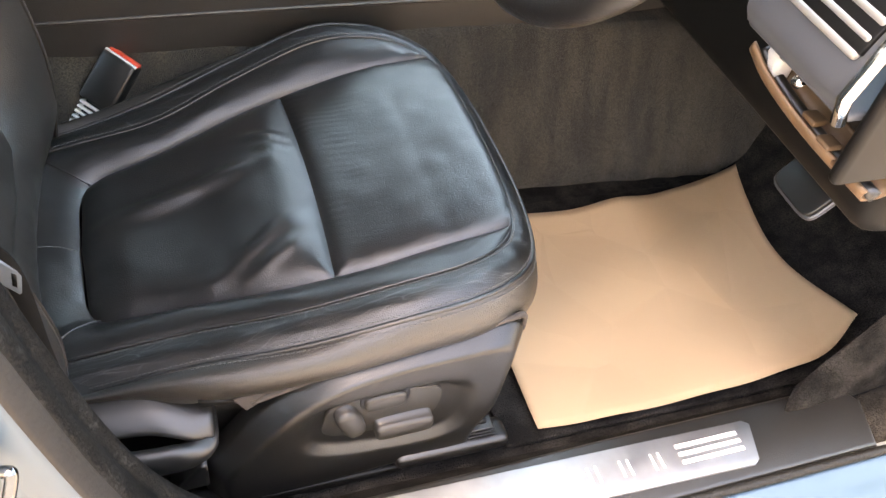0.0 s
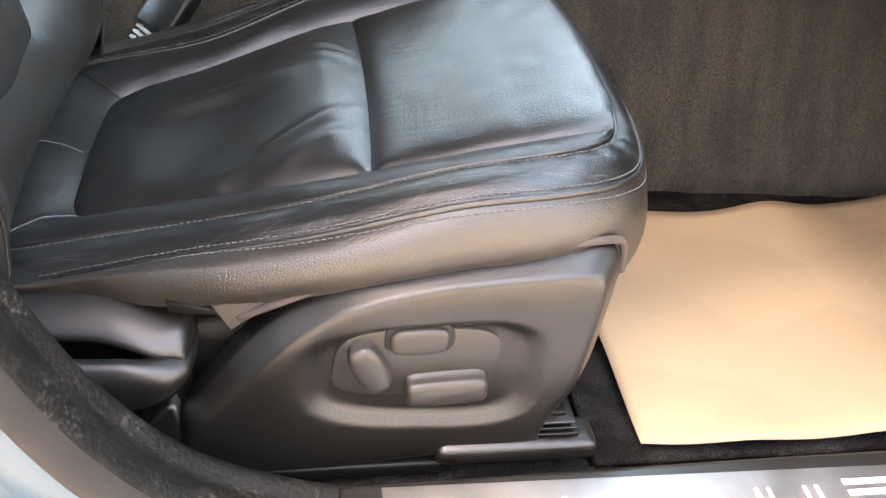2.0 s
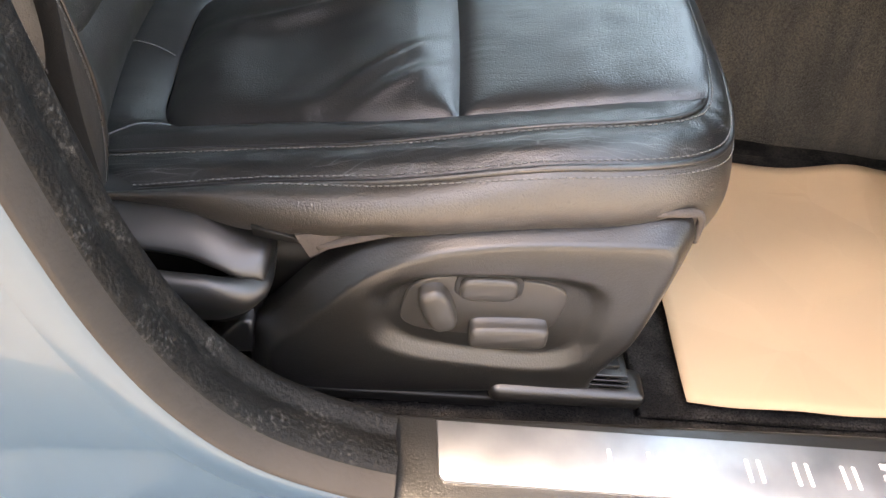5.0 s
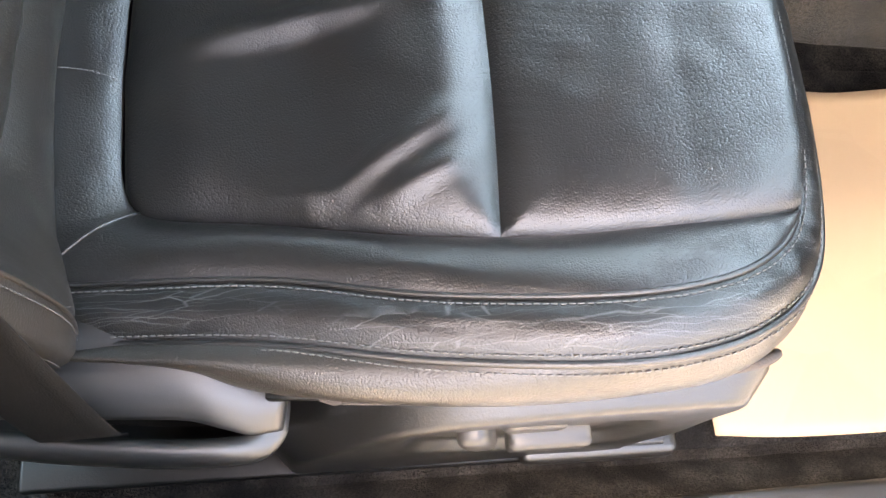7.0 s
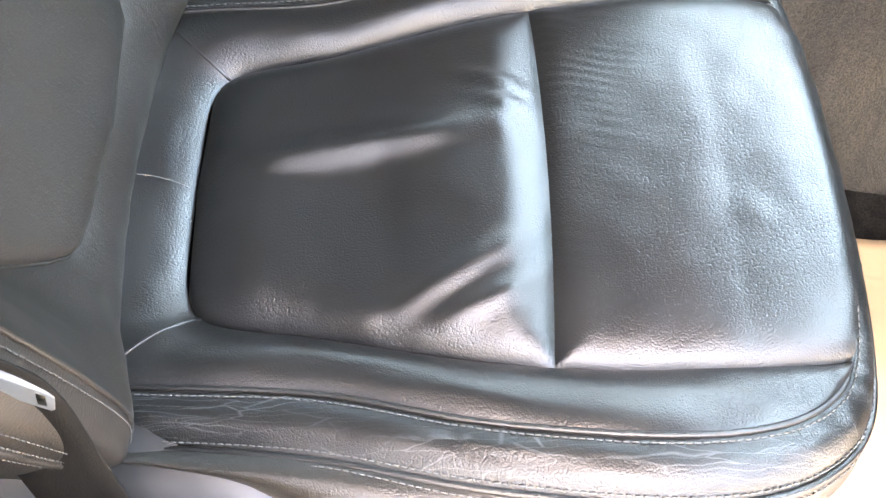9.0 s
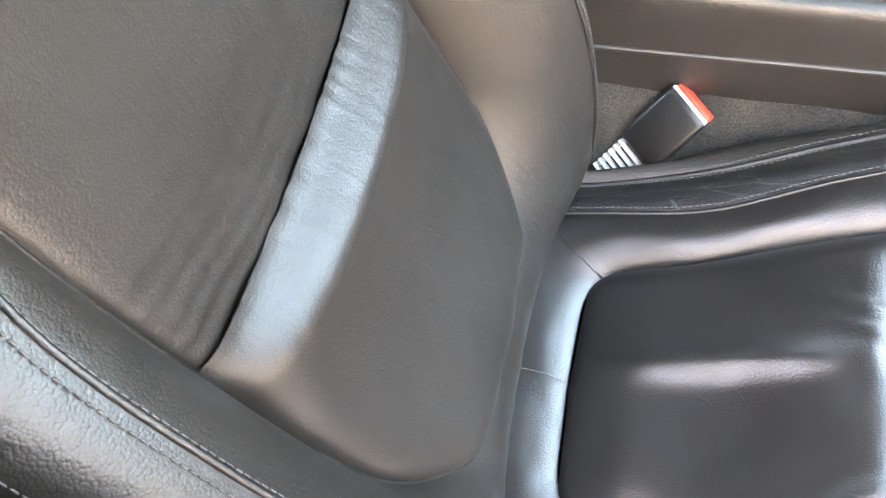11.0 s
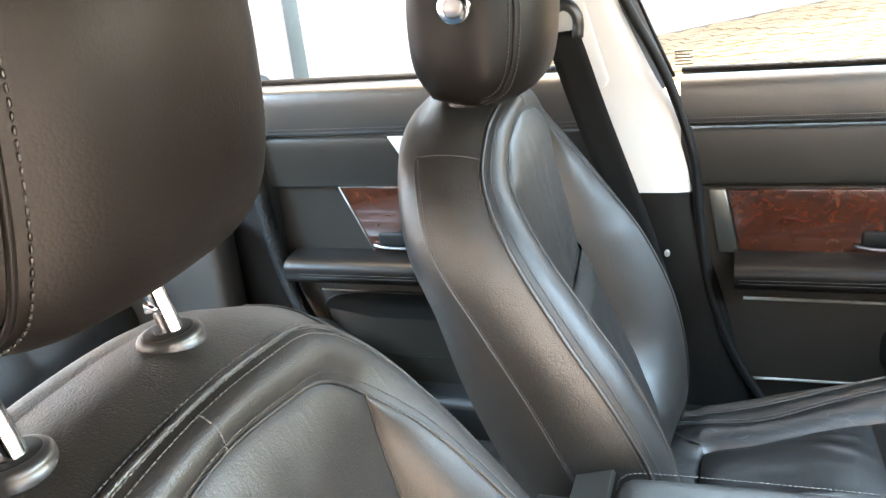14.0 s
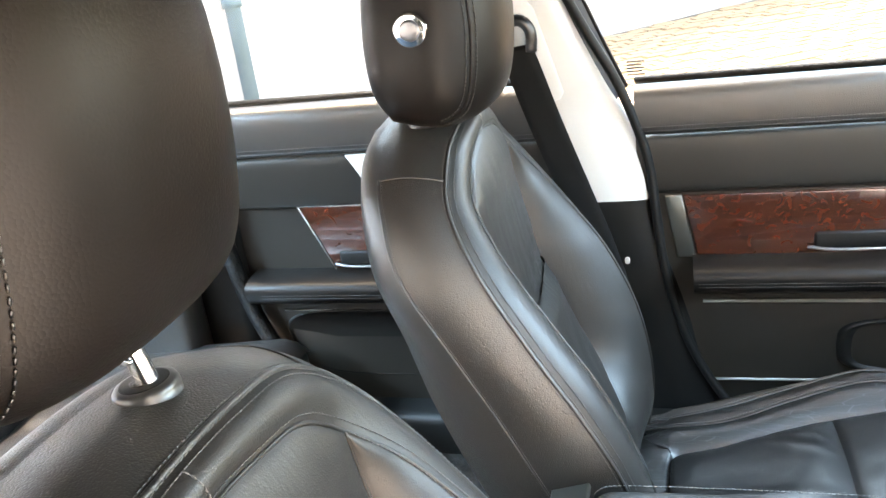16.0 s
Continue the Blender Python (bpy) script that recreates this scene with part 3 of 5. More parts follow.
def letters(name, text, size, place, mat, parent, label=""):
    cu = bpy.data.curves.new(name, "FONT")
    cu.body, cu.size, cu.extrude, cu.align_x, cu.align_y = text, size, 0.0003, "CENTER", "CENTER"
    ob = bpy.data.objects.new(name, cu)
    scene.collection.objects.link(ob)
    deps = bpy.context.evaluated_depsgraph_get()
    me = bpy.data.meshes.new_from_object(ob.evaluated_get(deps))
    bpy.data.objects.remove(ob)
    me.transform(place)
    verts = [v.co[:] for v in me.vertices]
    faces = [tuple(p.vertices) for p in me.polygons]
    return mesh_object(name, verts, faces, mat, parent, label, smooth=False)


# the maker's wordmark stands as plain bars, the three stripes as they are
for k in range(6):
    for x0 in ((0.128 + 0.040 * k, 0.138 + 0.040 * k) if k else (0.136,)):
        box("mark", (x0 - 0.0015, -0.724 - 0.0008 * k, 0.3992), (x0 + 0.0015, -0.704 - 0.0008 * k, 0.4000), ETCHED, plate, radius=0.0004)
for k in range(3):
    box("stripe", (0.362, -0.709 - 0.010 * k, 0.3992), (0.446, -0.704 - 0.010 * k, 0.4002), ETCHED, plate, radius=0.0004)

# inside of the pillar
rows = []
for o, y in ((0.002, -0.698), (0.004, -0.693), (0.03, -0.690), (0.09, -0.688), (0.16, -0.688)):
    rows.append(along(o, y)[:84])
sheet("pillar_trim_lower", np.transpose(np.array(rows), (1, 0, 2)), PLASTIC_SOFT, body, "black lower pillar trim")

# kick panel before the driver's feet
rows = []
for t in np.linspace(0, 1, 16):
    rows.append([(0.52 + 0.30 * t + 0.05 * u, -0.672 + 0.012 * math.sin(math.pi * u) - 0.03 * (1 - u) * (1 - t), 0.388 + (0.05 + 0.52 * t ** 0.8) * u) for u in np.linspace(0, 1, 14)])
sheet("kick_panel", rows, CARPET_DARK, body, "black carpet kick panel")

# striker: a bevelled plate with two bolts and a bent loop
striker = thing("door_striker", "chromed door striker loop on the painted pillar", "door striker", (-0.30, -0.77, 0.70))
long_a, out_a = Vector((0.267, 0.535, 0.802)), Vector((0.753, -0.635, 0.173))
side_a = long_a.cross(out_a)
strike = Matrix(((side_a.x, long_a.x, out_a.x, -0.295), (side_a.y, long_a.y, out_a.y, -0.783), (side_a.z, long_a.z, out_a.z, 0.721), (0, 0, 0, 1)))
plate_line = [(-0.013, -0.020), (-0.004, -0.029), (0.010, -0.022), (0.016, -0.008), (0.015, 0.012), (0.006, 0.028), (-0.006, 0.028), (-0.014, 0.012)]
striker_plate = prism("base_plate", plate_line, 0.005, POLISHED, striker, "polished steel plate", 0.0015, strike)
prism("mount", [(a * 0.7, b * 0.75) for a, b in plate_line], 0.010, INK, striker, "", 0.001, strike @ Matrix.Translation((0, 0, -0.0105)))
for a, b in ((-0.006, 0.012), (0.008, -0.012)):
    m = strike @ Matrix.Translation((a, b, 0.004))
    prism("bolt", ring_outline(0.0062, 0.0062, 2, 24), 0.003, CHARCOAL, striker, "dark bolt head", 0.001, m)
    prism("bolt_socket", ring_outline(0.0028, 0.0028, 2, 6), 0.0034, INK, striker_plate, "", 0.0, m, smooth=False)
reach = Vector((0.80, -0.35, 0.50)).normalized()
foot_a = Vector((-0.295, -0.783, 0.721)) + long_a * 0.017 + side_a * 0.006
foot_b = Vector((-0.295, -0.783, 0.721)) - long_a * 0.016 + side_a * 0.004
loop_pts = [foot_a, foot_a + reach * 0.014, foot_a + reach * 0.027, foot_a + reach * 0.0315 - long_a * 0.003, foot_a * 0.5 + foot_b * 0.5 + reach * 0.0325, foot_b + reach * 0.0315 + long_a * 0.003, foot_b + reach * 0.027, foot_b + reach * 0.014, foot_b]
tube("loop", spline([p[:] for p in loop_pts], 60), 0.0040, POLISHED, striker, sides=14)
for p in (foot_a, foot_b):
    tube("loop_collar", [(p + reach * 0.003)[:], (p + reach * 0.0065)[:]], 0.0058, POLISHED, striker, sides=14)

# airbag tag hanging under the striker
label_tag = thing("airbag_label", "white and yellow airbag warning tag hanging at the striker", "label", (-0.28, -0.776, 0.66))
card_up = Vector((0.10, 0.75, 0.66)).normalized()
card_side = (Vector((1, 0, 0)) - card_up * card_up.x).normalized()
card_out = card_side.cross(card_up)
card_mid = Vector((-0.2735, -0.784, 0.708)) - card_up * 0.028
lab = Matrix(((card_side.x, card_up.x, card_out.x, card_mid.x), (card_side.y, card_up.y, card_out.y, card_mid.y), (card_side.z, card_up.z, card_out.z, card_mid.z), (0, 0, 0, 1))) @ Matrix.Diagonal((0.95, 0.72, 1.0, 1.0))
card = prism("card", [(-0.012, 0.035), (0.004, 0.034), (0.012, 0.026), (0.014, 0.015), (0.014, -0.040), (-0.015, -0.042), (-0.015, 0.033)], 0.0008, WHITE, label_tag, "", 0.0, lab, smooth=False)
stripe = prism("stripe", [(-0.0148, -0.040), (-0.0065, -0.040), (-0.0055, 0.0335), (-0.0118, 0.0345)], 0.0012, YELLOW, label_tag, "yellow stripe", 0.0, lab, smooth=False)
for py in (0.022, 0.004, -0.014, -0.032):
    prism("triangle", [(-0.0125, py - 0.004), (-0.0075, py), (-0.0125, py + 0.004)], 0.0015, INK, stripe, "", 0.0, lab, smooth=False)
    prism("triangle_field", [(-0.0117, py - 0.0022), (-0.0089, py), (-0.0117, py + 0.0022)], 0.0018, YELLOW, stripe, "", 0.0, lab, smooth=False)
letters("word", "AIRBAG", 0.0098, lab @ pose(0.0085, -0.012, 0.0012, 0, 0, 90), INK, label_tag)
prism("symbol", ring_outline(0.0034, 0.0034, 2, 20), 0.0012, INK, card, "", 0.0, lab @ Matrix.Translation((0.0045, 0.028, 0)), smooth=False)
prism("symbol", ring_outline(0.0034, 0.0034, 2, 20), 0.0012, INK, card, "", 0.0, lab @ Matrix.Translation((0.0005, -0.031, 0)), smooth=False)
prism("symbol", [(-0.004, 0.002), (-0.002, 0.010), (-0.004, 0.016), (-0.001, 0.015), (0.001, 0.011), (0.003, 0.017), (0.005, 0.016), (0.002, 0.008), (0.004, 0.003), (0.001, 0.006)], 0.0012, INK, card, "", 0.0, lab, smooth=False)

# roof, far side structure
rows = []
for x in np.linspace(-1.65, 0.30, 30):
    rows.append([(x, y, 1.405 - 0.05 * (abs(y) / 0.6) ** 3 - 0.05 * max(0, -x - 0.9) ** 1.5 - 0.04 * max(0, x) / 0.3) for y in np.linspace(-0.60, 0.60, 26)])
# unseen lining, coloured dark so that the seats mirror little light from it
roof = sheet("roof_lining", rows, LINING, body, "unseen charcoal roof lining, dark to dim seat reflections")
# unseen skin, drawn overwide to keep the sun off tread plate and far armrest
rows = [[(x, y * 1.16, z + 0.045 - 0.02 * (abs(y) / 0.6) ** 6) for x, y, z in r] for r in rows]
sheet("roof_skin", rows, PAINT, body)

for s in (-1, 1):
    tube("cant_rail", [(x, s * 0.615, 1.375 - 0.05 * max(0, -x - 0.9) ** 1.5 - 0.04 * max(0, x) / 0.3) for x in np.linspace(-1.65, 0.30, 24)], 0.032, PALE_TRIM, body, "pale grey roof rail trim", sides=12)
    tube("front_pillar", spline([(0.30, s * 0.61, 1.335), (0.55, s * 0.66, 1.20), (0.80, s * 0.71, 1.04), (0.95, s * 0.73, 0.96)], 16), 0.036, PALE_TRIM, body, sides=12)
    tube("rear_pillar", spline([(-1.60, s * 0.60, 1.34), (-1.85, s * 0.64, 1.18), (-2.0, s * 0.66, 1.02)], 12), 0.07, PALE_TRIM, body, sides=12)
sheet("windscreen", [[(0.31 + 0.66 * t, y * (1 + 0.16 * t), 1.335 - 0.365 * t + 0.02 * math.sin(math.pi * t)) for y in np.linspace(-0.60, 0.60, 9)] for t in np.linspace(0, 1, 9)], GLASS, body, "clear windscreen")
box("parcel_shelf", (-2.1, -0.7, 0.93), (-1.62, 0.7, 0.95), PLASTIC_SOFT, body)
box("boot_wall", (-2.1, -0.72, 0.3), (-2.06, 0.72, 0.95), PLASTIC_SOFT, body)
box("bonnet", (0.98, -0.85, 0.90), (2.0, 0.85, 0.94), PAINT, body, radius=0.02)
box("rear_flank", (-2.1, -0.82, 0.22), (-0.62, -0.74, 0.98), PAINT, body, radius=0.03)
box("rear_quarter", (-2.05, 0.705, 0.3), (-1.06, 0.80, 1.045), PLASTIC_SOFT, body, radius=0.03)
box("far_sill", (-1.3, 0.66, 0.3), (1.0, 0.80, 0.42), PLASTIC_SOFT, body, radius=0.02)

# ---- seats ----
# half curves as (x, half width, z), each row of one loop answering the same row of the next
CUSHION_SEAM = [(-0.247, 0.0, 0.484), (-0.247, 0.045, 0.484), (-0.244, 0.083, 0.485), (-0.225, 0.108, 0.490), (-0.15, 0.122, 0.511), (-0.05, 0.144, 0.544), (0.03, 0.154, 0.568), (0.10, 0.156, 0.589), (0.15, 0.155, 0.598), (0.178, 0.153, 0.601), (0.187, 0.151, 0.601)]
CUSHION_RIM = [(-0.345, 0.0, 0.470), (-0.345, 0.08, 0.470), (-0.335, 0.140, 0.476), (-0.28, 0.160, 0.497), (-0.15, 0.166, 0.526), (-0.05, 0.190, 0.563), (0.05, 0.204, 0.600), (0.12, 0.198, 0.608), (0.155, 0.184, 0.607), (0.178, 0.166, 0.604), (0.187, 0.152, 0.601)]
PIPE_LINE = [(-0.33, 0.157, 0.487), (-0.25, 0.160, 0.505), (-0.15, 0.166, 0.526), (-0.05, 0.190, 0.563), (0.05, 0.204, 0.600), (0.12, 0.198, 0.608), (0.165, 0.178, 0.605), (0.187, 0.150, 0.601), (0.194, 0.110, 0.605), (0.195, 0.055, 0.610), (0.195, 0.0, 0.612)]
LOW_SEAM = [(-0.33, 0.193, 0.480), (-0.25, 0.196, 0.496), (-0.15, 0.207, 0.526), (-0.05, 0.229, 0.560), (0.05, 0.243, 0.596), (0.12, 0.236, 0.600), (0.171, 0.214, 0.594), (0.202, 0.182, 0.587), (0.218, 0.134, 0.582), (0.226, 0.07, 0.580), (0.228, 0.0, 0.579)]
VALANCE = [(-0.33, 0.200, 0.474), (-0.25, 0.206, 0.4895), (-0.20, 0.216, 0.498), (-0.15, 0.234, 0.503), (-0.05, 0.247, 0.520), (0.05, 0.248, 0.540), (0.12, 0.244, 0.545), (0.178, 0.216, 0.52), (0.207, 0.184, 0.48), (0.220, 0.136, 0.45), (0.226, 0.07, 0.44), (0.228, 0.0, 0.438)]
BACK_RING = [(-0.461, 0.0, 1.050), (-0.461, 0.06, 1.042), (-0.459, 0.105, 1.031), (-0.452, 0.146, 0.998), (-0.418, 0.182, 0.945), (-0.364, 0.200, 0.868), (-0.320, 0.206, 0.80), (-0.281, 0.205, 0.71), (-0.262, 0.200, 0.625), (-0.259, 0.194, 0.555), (-0.272, 0.188, 0.47)]
BACK_STITCH = [(-0.478, 0.0, 1.074), (-0.479, 0.07, 1.069), (-0.479, 0.130, 1.056), (-0.474, 0.188, 1.015), (-0.444, 0.224, 0.955), (-0.390, 0.242, 0.868), (-0.341, 0.248, 0.79), (-0.302, 0.246, 0.71), (-0.282, 0.236, 0.625), (-0.278, 0.222, 0.555), (-0.285, 0.208, 0.47)]
BACK_SIDE = [(-0.558, 0.0, 1.080), (-0.558, 0.08, 1.075), (-0.556, 0.140, 1.060), (-0.546, 0.204, 1.025), (-0.525, 0.242, 0.955), (-0.474, 0.254, 0.868), (-0.431, 0.256, 0.79), (-0.395, 0.252, 0.71), (-0.362, 0.240, 0.625), (-0.345, 0.226, 0.555), (-0.340, 0.210, 0.47)]
BACK_REAR = [(-0.590, 0.0, 1.060), (-0.590, 0.075, 1.055), (-0.586, 0.130, 1.040), (-0.576, 0.182, 1.000), (-0.564, 0.210, 0.940), (-0.536, 0.220, 0.868), (-0.514, 0.222, 0.79), (-0.486, 0.220, 0.71), (-0.455, 0.210, 0.625), (-0.436, 0.198, 0.555), (-0.425, 0.186, 0.47)]
PANEL_SEAM = [(-0.452, 0.146, 0.998), (-0.447, 0.150, 0.95), (-0.435, 0.151, 0.89), (-0.418, 0.149, 0.814), (-0.380, 0.151, 0.72), (-0.345, 0.143, 0.645), (-0.313, 0.108, 0.578), (-0.306, 0.080, 0.560), (-0.303, 0.0, 0.556)]
PANEL_EDGE = [(-0.452, 0.146, 0.998), (-0.418, 0.182, 0.945), (-0.364, 0.200, 0.868), (-0.320, 0.206, 0.80), (-0.281, 0.205, 0.71), (-0.262, 0.200, 0.625), (-0.259, 0.190, 0.54), (-0.285, 0.12, 0.49), (-0.295, 0.0, 0.485)]
FOLD = 0.814


def ridge(x, y, a, b, width, height):
    """A rounded crease from a to b in plan."""
    ax, ay, bx, by = *a, *b
    dx, dy = bx - ax, by - ay
    q = ((x - ax) * dx + (y - ay) * dy) / (dx * dx + dy * dy)
    c = max(0.0, min(1.0, q))
    d = math.hypot(x - ax - c * dx, y - ay - c * dy)
    return height * math.exp(-(d / width) ** 2) * math.sin(math.pi * max(0.08, min(0.92, c))) if -0.3 < q < 1.3 else 0.0


def seat_creases(x, v):
    """Creases of the worn cushion; v runs across, outer side negative."""
    h = ridge(x, v, (-0.225, 0.014), (-0.035, 0.034), 0.0125, 0.0095)
    h += ridge(x, v, (-0.12, -0.118), (-0.005, -0.050), 0.009, 0.0050)
    h += ridge(x, v, (-0.085, -0.125), (-0.005, -0.088), 0.008, 0.0045)
    h += ridge(x, v, (-0.16, -0.105), (-0.10, -0.112), 0.010, 0.003)
    h += ridge(x, v, (-0.07, 0.085), (-0.005, 0.062), 0.006, 0.0035)
    h += ridge(x, v, (-0.06, 0.062), (-0.005, 0.046), 0.005, 0.003)
    h -= 0.010 * math.exp(-((x + 0.13) / 0.06) ** 2 - ((v + 0.03) / 0.07) ** 2)
    return h


def headrest(seat, yc, lift, outer):
    side = [(-0.553, 1.082), (-0.510, 1.072), (-0.465, 1.075), (-0.428, 1.100), (-0.412, 1.160), (-0.412, 1.230), (-0.432, 1.288), (-0.480, 1.312), (-0.530, 1.305), (-0.566, 1.265), (-0.578, 1.190), (-0.574, 1.120), (-0.553, 1.082)]
    ring = spline([(x, 0, z + lift) for x, z in side], 61)[:-1]
    mid = ring.mean(axis=0)
    rows = []
    for v in np.linspace(-1, 1, 41):
        a = abs(v)
        s = max(0.02, (1 - a ** 3.6) ** (1 / 2.6))
        wide = 0.123 - 0.006 * (1 - s)
        r = mid + (ring - mid) * s
        y = yc + math.copysign(wide * a ** 0.85, v)
        taper = 1 - 0.17 * np.clip((r[:, 2] - (1.12 + lift)) / 0.2, 0, 1)
        rows.append([(x - 0.012 - 0.045 * v * v * max(0, (x - mid[0]) / 0.08), yc + (y - yc) * k, z) for (x, _, z), k in zip(r, taper)])
    rest = sheet("headrest", rows, LEATHER_REST, seat, "smooth charcoal leather headrest", close_c=True)
    for s in (-1, 1):
        k = 20 + s * 14
        grow = lambda j, amount: spline([np.array(rows[j][q]) * (1 + amount) - np.array((mid[0], yc, mid[2])) * amount for q in range(8, 42, 3)], 70)
        tube("seam", grow(k, 0.004), 0.0020, LEATHER_REST, rest, sides=6)
        stitches("stitching", grow(k - 1, 0.010), rest, (0, 0, 0), pitch=0.0048, length=0.0040, radius=0.0008, mat=LEATHER_SIDE)
        stitches("stitching", grow(k + 1, 0.010), rest, (0, 0, 0), pitch=0.0048, length=0.0040, radius=0.0008, mat=LEATHER_SIDE)
    for s in (-1, 1):
        y = yc + s * 0.062
        tube("post", spline([(-0.515, y, 1.04), (-0.524, y, 1.083), (-0.535, y, 1.13), (-0.543, y, 1.14 + lift)], 24), 0.0066, CHROME, rest, "polished steel headrest post", sides=16)
        prism("post_notch", [(-0.0040, 0.0045), (0.0034, 0.0015), (0.0028, -0.0005), (-0.0045, -0.0020)], 0.004, CHROME, rest, "wedge shaped notch of the post", 0.0006, Matrix.Translation((-0.5300, y - 0.0045, 1.102)) @ FACE_OUT)
        at = pose(-0.527, y, 1.0745, 0, -5, 0)
        guide = prism("bushing", ring_outline(0.0198, 0.0198, 2, 40), 0.012, SATIN_DARK, seat, "dark satin round headrest guide", 0.0042, at)
        prism("bushing_ring", ring_outline(0.0150, 0.0150, 2, 36), 0.0124, PLASTIC_SOFT, guide, "black well of the guide", 0.0008, at)
        prism("bushing_well", ring_outline(0.0085, 0.0085, 2, 32), 0.0130, RUBBER, guide, "", 0.001, at)
    by = yc + outer * -0.121
    bt = Matrix.Translation((-0.512, by + outer * 0.004, 1.197 + lift)) @ Matrix.Rotation(radians(0 if outer > 0 else 180), 4, "Z") @ FACE_OUT
    prism("button_ring", ring_outline(0.019, 0.019, 2, 32), 0.005, CHROME, rest, "chromed ring", 0.002, bt)
    prism("button", ring_outline(0.012, 0.012, 2, 32), 0.008, STEEL, rest, "round release button", 0.003, bt)


def front_seat(yc, outer, lift, label):
    """outer: -1 where the door is on the -y side, +1 where it is on the +y side."""
    seat = thing("car_seat", label, "car seat", (-0.10, yc, 0.355), "front seats")
    n = 151
    # cushion
    seam, rim = spline(mirrored([*CUSHION_SEAM[::-1]], yc), n), spline(mirrored([*CUSHION_RIM[::-1]], yc), n)
    tang = 0.5 - 0.5 * np.cos(np.linspace(0, 2 * math.pi, n))
    rows = np.array(loft(seam, rim, 17, 0.004 + 0.010 * tang, (0, 0, 1), 0.8))
    for i in range(rows.shape[0]):
        for j in range(n):
            x, y, z = rows[i, j]
            f = math.sin(math.pi * i / 16)
            rows[i, j, 2] += f * (0.0016 * noise.noise((x * 26, y * 60, yc)) + 0.0010 * noise.noise((x * 90, y * 50, 2.0)))
    sheet("cushion_bolster", rows, LEATHER if outer < 0 else CREASED, seat, "black leather side bolster")
    for sgn in (-1, 1):
        corner = min(range(n), key=lambda j: abs(seam[j][0] + 0.232) + abs(seam[j][1] - yc - sgn * 0.102))
        tube("seam", rows[:, corner] + (0, 0, 0.0006), 0.0012, LEATHER, seat, sides=6)
    half = spline([(x, h, z) for x, h, z in CUSHION_SEAM], 120)
    order = np.argsort(half[:, 0])
    hx, hh, hz = half[order, 0], half[order, 1], half[order, 2]

    def insert(name, x0, x1, nr, crease):
        rows = []
        for u in np.linspace(0, 1, nr):
            row = []
            for w in np.linspace(-1, 1, 61 if crease else 141):
                end = x1 if x1 < 0.1 else 0.1945 - 0.0075 * max(0.0, abs(w) - 0.72) / 0.28
                start = x0 + (0.004 * (1 - w * w) if x0 > -0.1 else 0.0)
                end = end + (0.004 * (1 - w * w) if x1 < 0.1 else 0.0)
                x = start + (end - start) * u
                a = float(np.interp(x, hx, hh))
                v = w * a
                z = float(np.interp(x, hx, hz)) + (0.008 * (1 - w * w) * max(0.0, min(1.0, (x - 0.12) / 0.07)))
                d = min((1 - abs(w)) * a, x - start, (end - x) * (1.0 if x1 < 0.1 else 3.0) + (0 if x1 < 0.1 else 0.012))
                z += 0.0085 * (1 - math.exp(-max(0.0, d) / 0.009)) + 0.004 * (1 - w * w)
                if crease:
                    slope, rise = min(1.0, -x / 0.037), min(1.0, (x + 0.247) / 0.05)
                    z += 0.008 * slope * slope * (3 - 2 * slope) * rise * rise * (3 - 2 * rise) * (1 - abs(w) ** 5)
                    z += seat_creases(x, v * -outer) * min(1.0, d / 0.006) * (1.0 if outer < 0 else 0.5)
                else:
                    k = max(0.0, 1 - (x - start) / 0.09)
                    z += 0.00045 * k * min(1.0, d / 0.005) * math.sin(v * 640 + 7 * noise.noise((x * 22, v * 14, 1.0)) + x * 190) * (0.3 + 0.7 * max(0.0, min(1.0, v * -outer * 9 + 0.4))) * (0.5 + noise.noise((x * 30, v * 30, 7.0)))
                z += 0.0007 * noise.noise((x * 40, v * 40, 4.0 + yc)) * min(1.0, d / 0.01)
                row.append((x, yc + v, z))
            rows.append(row)
        return sheet(name, rows, LEATHER, seat, "black leather panel with worn creases" if crease else "black leather front panel")

    insert("cushion_rear_panel", -0.247, 0.0, 70, True)
    insert("cushion_front_panel", 0.0, 0.19, 56, False)
    pipe_line, low, val = spline(mirrored(PIPE_LINE, yc), n), spline(mirrored(LOW_SEAM, yc), n), spline(mirrored(VALANCE, yc), n)
    far = np.array([(p[0] * 0.6, p[1] - yc, 0.9) for p in low])
    rows = np.array(loft(pipe_line, low, 13, 0.006, far))
    top_strip = rows
    for i in range(13):
        for j in range(n):
            x, y, z = rows[i, j]
            f = math.sin(math.pi * i / 12)
            rows[i, j, 2] += f * 0.0022 * noise.noise((x * 55 + y * 40, y * 90, 8.0))
    sheet("cushion_side", rows, CREASED, seat, "black leather side panel with pale wear cracks")
    out = np.array([(p[0] * 0.9 - 0.02, (p[1] - yc), 0.05) for p in low])
    skirt = np.array(loft(low, val, 13, 0.014, out, 0.8))
    sheet("cushion_skirt", skirt, LEATHER_SIDE, seat, "charcoal leather skirt")
    tube("piping", pipe_line + np.array((0, 0, 0.0010)), 0.0021, LEATHER, seat, sides=6)
    stitches("stitching", on_rows(top_strip, 0.13, far), seat, (0, 0, 0))
    stitches("stitching", on_rows(top_strip, 0.90, far, 0.0008), seat, (0, 0, 0))
    stitches("stitching", on_rows(skirt, 0.10, out, 0.0008), seat, (0, 0, 0))
    tube("piping", low + (low - np.array((0, yc, 0))) * np.array((0.004, 0.006, 0)), 0.0026, LEATHER, seat, sides=8)
